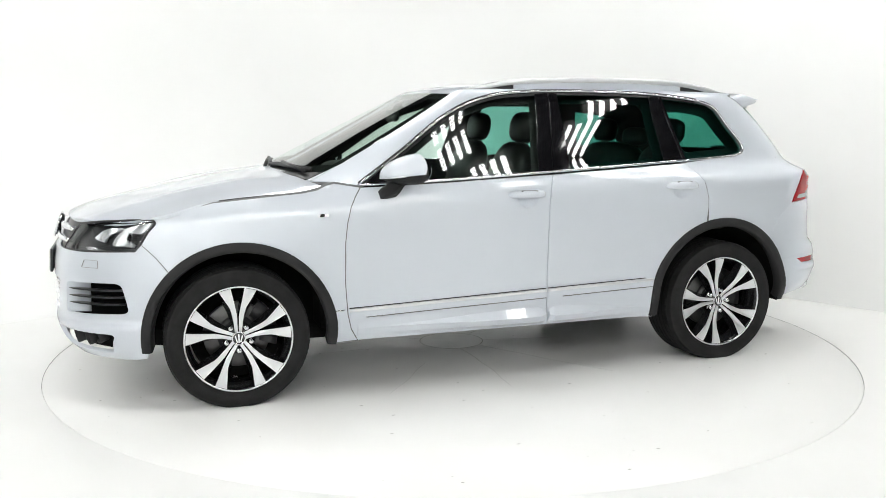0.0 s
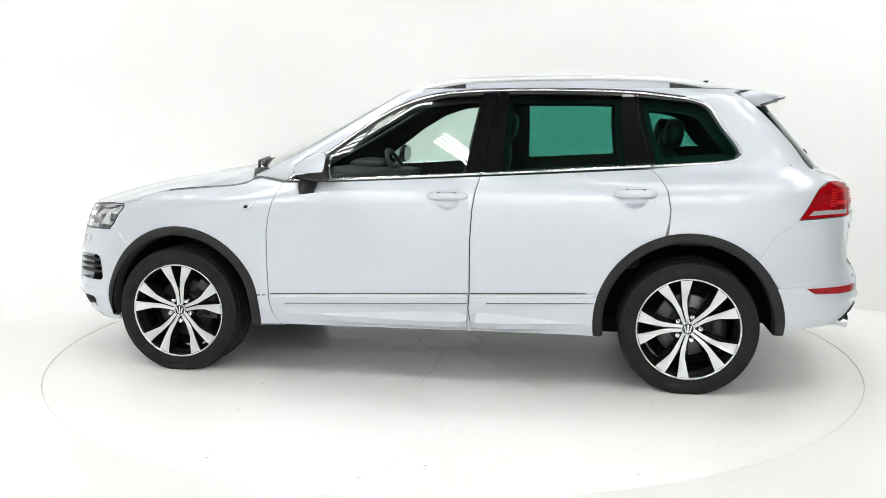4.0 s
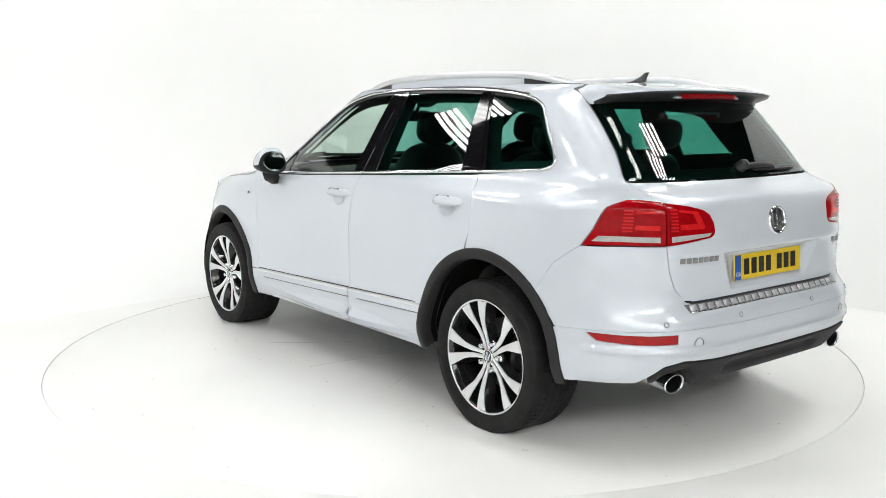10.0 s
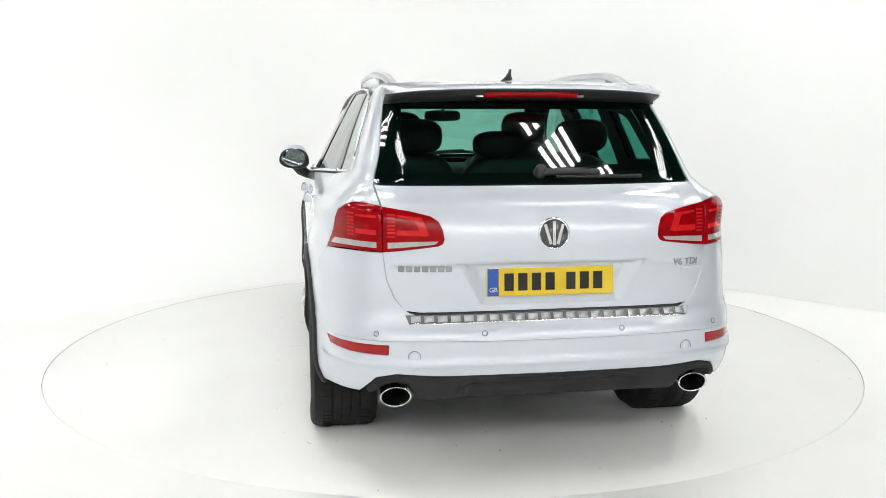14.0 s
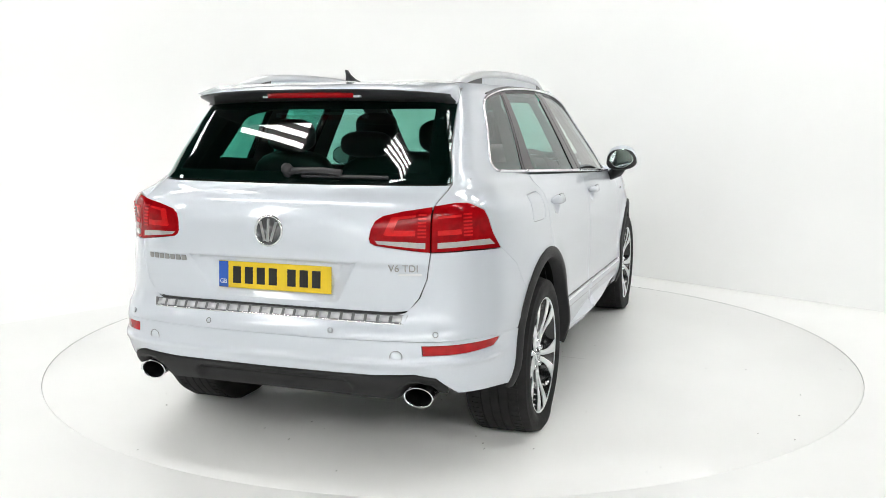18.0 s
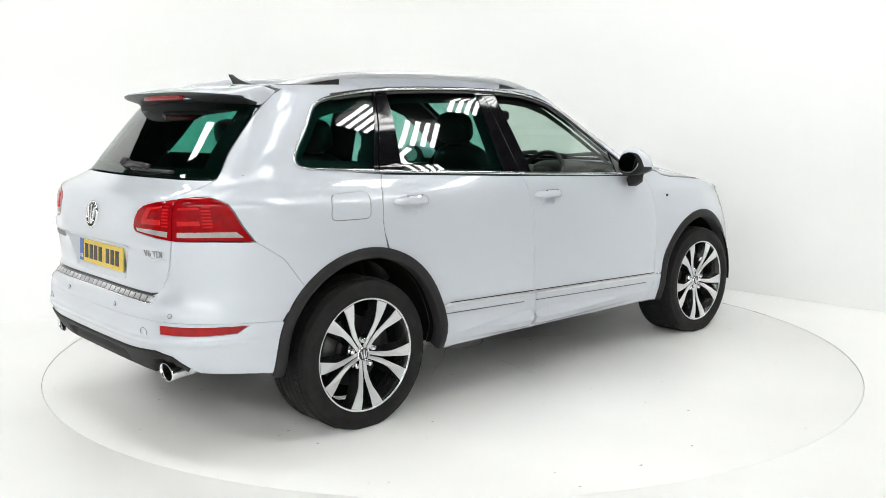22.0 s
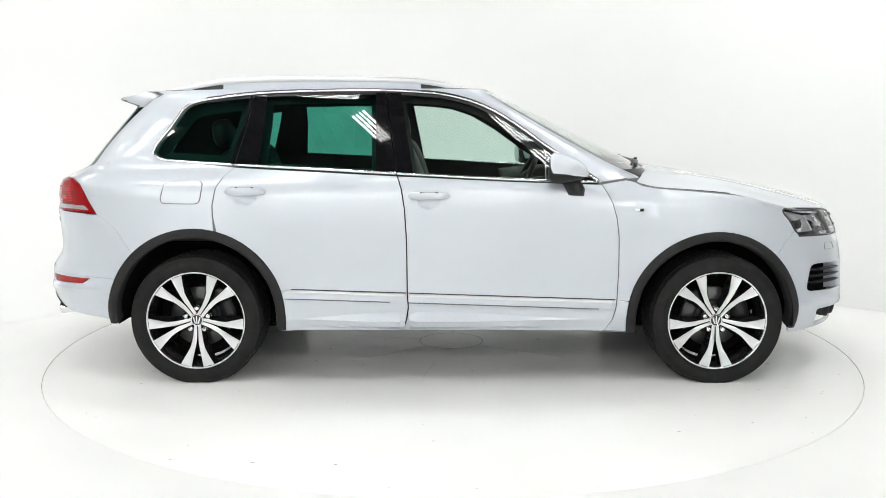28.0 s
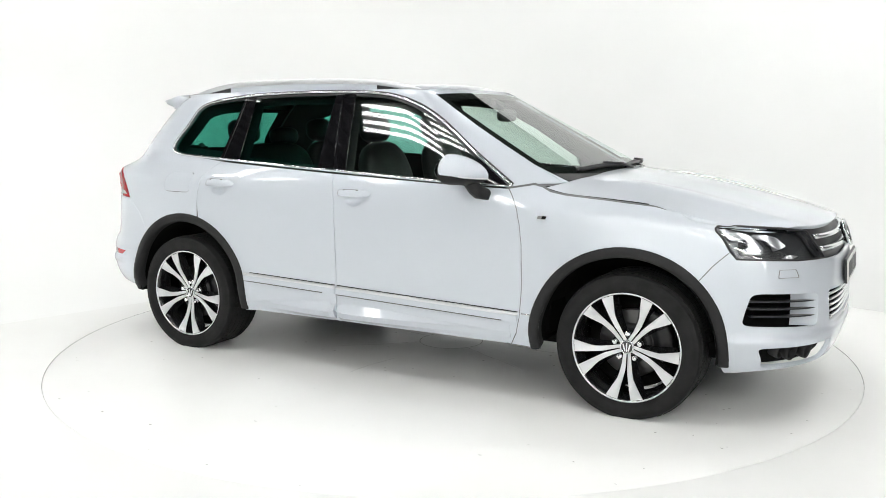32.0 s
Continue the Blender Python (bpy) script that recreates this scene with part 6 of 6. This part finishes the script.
part("axle_beam", sweep_bm([(FRONT_AXLE, -0.66, 0.33), (FRONT_AXLE, 0.66, 0.33)], round_section(0.05, 0.05, 10)), DARK_VOID, car, "black front axle beam")
# ---- cabin ----
def soft_box(size, at, turn=(0, 0, 0), power=3.4):
    bm = squircle_bm((size[0] / 2, size[1] / 2, size[2] / 2), power, 24, 12)
    bm.transform(pose(*at, *turn))
    return bm


def build_seat(x, y):
    seat = part("front_seat", soft_box((0.52, 0.50, 0.20), (x + 0.24, y, 0.70), (0, -6, 0)), LEATHER, car, "black leather front seat")
    part("backrest", soft_box((0.17, 0.50, 0.66), (x - 0.07, y, 1.00), (0, -16, 0), 3.0), LEATHER, seat)
    part("headrest", soft_box((0.12, 0.27, 0.19), (x - 0.19, y, 1.405), (0, -10, 0), 2.8), LEATHER, seat)
    for s in (-1, 1):
        part("headrest_post", sweep_bm([(x - 0.17, y + 0.06 * s, 1.26), (x - 0.185, y + 0.06 * s, 1.36)], round_section(0.006, 0.006, 8)), CHROME, seat)
    return seat


build_seat(-0.17, 0.38)
build_seat(-0.17, -0.38)
bench = part("rear_bench", soft_box((0.52, 1.36, 0.22), (-0.98, 0, 0.72), (0, -5, 0), 5), LEATHER, car, "black leather rear bench")
for y, w in ((0.44, 0.48), (-0.22, 0.84)):
    part("backrest", soft_box((0.16, w, 0.60), (-1.27, y, 1.00), (0, -14, 0), 3.6), LEATHER, bench)
for y, z in ((0.42, 1.375), (0.0, 1.335), (-0.42, 1.375)):
    part("headrest", soft_box((0.11, 0.27, 0.17 if y else 0.13), (-1.375, y, z), (0, -8, 0), 2.8), LEATHER, bench)
part("load_floor", box_bm((0.75, 1.30, 0.04), (-1.78, 0, 0.78), 0.01), TRIM_DARK, car, "dark boot floor", smooth=False)
part("load_cover", box_bm((0.62, 1.24, 0.012), (-1.74, 0, 1.10), 0.004), TRIM_DARK, car, "dark boot cover", smooth=False)
dash = part("dashboard", sweep_bm([(0.72, -0.74, 1.02), (0.72, -0.3, 1.03), (0.72, 0.3, 1.03), (0.72, 0.74, 1.02)],
                                  [(-0.40, 0.08), (-0.25, 0.10), (-0.02, 0.115), (0.14, 0.10), (0.22, 0.04), (0.22, -0.12), (0.14, -0.30), (-0.30, -0.30)], (0, 0, 1)), TRIM_DARK, car, "dark dashboard")
part("instrument_hood", soft_box((0.30, 0.36, 0.12), (0.60, -0.38, 1.13), (0, 0, 0), 2.6), TRIM_DARK, dash)
part("centre_console", box_bm((1.10, 0.26, 0.26), (0.10, 0, 0.66), 0.04), TRIM_DARK, car, "dark centre console")
part("screen", box_bm((0.02, 0.22, 0.13), (0.50, 0, 1.04), 0.006, turn=pose(0, 0, 0, 0, -15, 0)), GLOSS_BLACK, dash, smooth=False)
wheel_m = pose(0.40, -0.38, 1.085, 0, -62, 0)
bmw = bmesh.new()
rows = []
for i in range(40):
    a = 2 * math.pi * i / 40
    c = Vector((math.cos(a), math.sin(a), 0))
    rows.append([bmw.verts.new(c * (0.178 + 0.015 * math.cos(b)) + Vector((0, 0, 0.015 * math.sin(b)))) for b in np.linspace(0, 2 * math.pi, 9)[:-1]])
for i in range(40):
    a, b = rows[i], rows[(i + 1) % 40]
    for k in range(8):
        bmw.faces.new((a[k], a[(k + 1) % 8], b[(k + 1) % 8], b[k]))
bmesh.ops.recalc_face_normals(bmw, faces=bmw.faces)
steering = part("steering_wheel", bmw, LEATHER, car, "black leather steering wheel", place=wheel_m)
part("airbag_pad", soft_box((0.15, 0.17, 0.06), (0, 0, -0.01)), TRIM_DARK, steering)
for a in (90, 270, 180):
    part("wheel_spoke", sweep_bm([(0.05 * math.cos(radians(a)), 0.05 * math.sin(radians(a)), -0.01), (0.17 * math.cos(radians(a)), 0.17 * math.sin(radians(a)), 0)], [(-0.022, -0.008), (-0.022, 0.008), (0.022, 0.008), (0.022, -0.008)]), SATIN_CHROME if a == 180 else TRIM_DARK, steering)
part("steering_column", sweep_bm([(0.42, -0.38, 1.07), (0.70, -0.38, 0.95)], round_section(0.045, 0.05, 12)), TRIM_DARK, dash)
mir = part("interior_mirror", soft_box((0.035, 0.25, 0.075), (0.37, 0.0, 1.478), (0, 0, 0), 4), SATIN_BLACK, car, "black interior mirror")
part("mirror_stem", sweep_bm([(0.365, 0, 1.50), (0.335, 0, 1.545), (0.29, 0, 1.565)], round_section(0.012, 0.014, 8)), SATIN_BLACK, mir)
part("sensor_box", soft_box((0.16, 0.13, 0.05), (0.225, 0, 1.575), (0, 20, 0), 4), SATIN_BLACK, mir)
lining = roof.data.copy()
ob = part_mesh("headlining", lining, HEADLINING, car, "dark cloth headlining", place=pose(-0.02, 0, -0.028) @ Matrix.Diagonal((0.985, 0.985, 1, 1)))
lining.materials.clear()
lining.materials.append(HEADLINING)
for s in (1, -1):
    part("sun_visor", box_bm((0.16, 0.40, 0.02), (0.10, s * 0.36, 1.590), 0.008, turn=pose(0, 0, 0, 0, 14, 0)), HEADLINING, car, "dark sun visor", smooth=False)
# black printed borders of the front and rear glass
panel("screen_border", [("f", 0.695, 1.17), ("f", 0.665, 1.32), ("f", 0.600, 1.52), ("f", 0.57, 1.60), ("f", 0.3, 1.618), ("f", 0, 1.620), ("f", -0.3, 1.618), ("f", -0.57, 1.60), ("f", -0.600, 1.52), ("f", -0.665, 1.32), ("f", -0.695, 1.17),
                        ("f", -0.4, 1.155), ("f", 0.4, 1.155)], PRINT_BLACK, car, cabin=True, proud=-0.004, gap=0, depth=0,
      holes=[[("f", 0.655, 1.215), ("f", 0.630, 1.32), ("f", 0.57, 1.52), ("f", 0.545, 1.572), ("f", 0.2, 1.585), ("f", -0.2, 1.585), ("f", -0.545, 1.572), ("f", -0.57, 1.52), ("f", -0.630, 1.32), ("f", -0.655, 1.215), ("f", -0.3, 1.19), ("f", 0.3, 1.19)]], label="black printed windscreen border")
side_r = [("r", 0.684, 1.203), ("r", 0.650, 1.32), ("r", 0.617, 1.52), ("r", 0.60, 1.57)]
hole_r = [("r", 0.600, 1.245), ("r", 0.572, 1.32), ("r", 0.545, 1.505)]
panel("rear_border", side_r + [(t, -y, z) for t, y, z in side_r[::-1]], PRINT_BLACK, tailgate, cabin=True, proud=-0.004, gap=0, depth=0,
      holes=[hole_r + [(t, -y, z) for t, y, z in hole_r[::-1]]], label="black printed rear window border")


def inner_frame(outline, pane, rim, left, right):
    """The dark inner trim round a side window, a little smaller than the pane."""
    hole = [tuple(q) for q in shrink(pane, rim)]
    panel("inner_frame", outline, TRIM_DARK, left, cabin=True, both=right, proud=-0.055, gap=0.0, depth=0.0, cell=0.08, holes=[hole])


inner_frame([(0.80, 1.06), (0.60, 1.26), (0.30, 1.475), (0.10, 1.575), (-0.15, 1.625), (-0.42, 1.63), (-0.36, 1.10)], fglass[::-1], 0.022, front_door_left, front_door_right)
inner_frame([(-0.36, 1.12), (-0.42, 1.63), (-0.80, 1.63), (-1.13, 1.625), (-1.20, 1.15)], rglass, 0.03, rear_door_left, rear_door_right)
inner_frame([(-1.12, 1.15), (-1.09, 1.625), (-1.40, 1.61), (-1.52, 1.57), (-1.62, 1.46), (-1.73, 1.32), (-1.76, 1.24), (-1.72, 1.16)], qglass, 0.05, car, car)
# ---- the table and the car on it turn together ----
def motions():
    rows_table, rows_car = [], []
    for k in range(33):
        m = pose(0, 0, 0, 0, 0, START_TURN + TURN_RATE * k)
        rows_table.append((float(k), m))
        rows_car.append((float(k), m @ pose(CAR_X, CAR_Y, 0)))
    walk(turntable, rows_table)
    walk(car, rows_car)


motions()
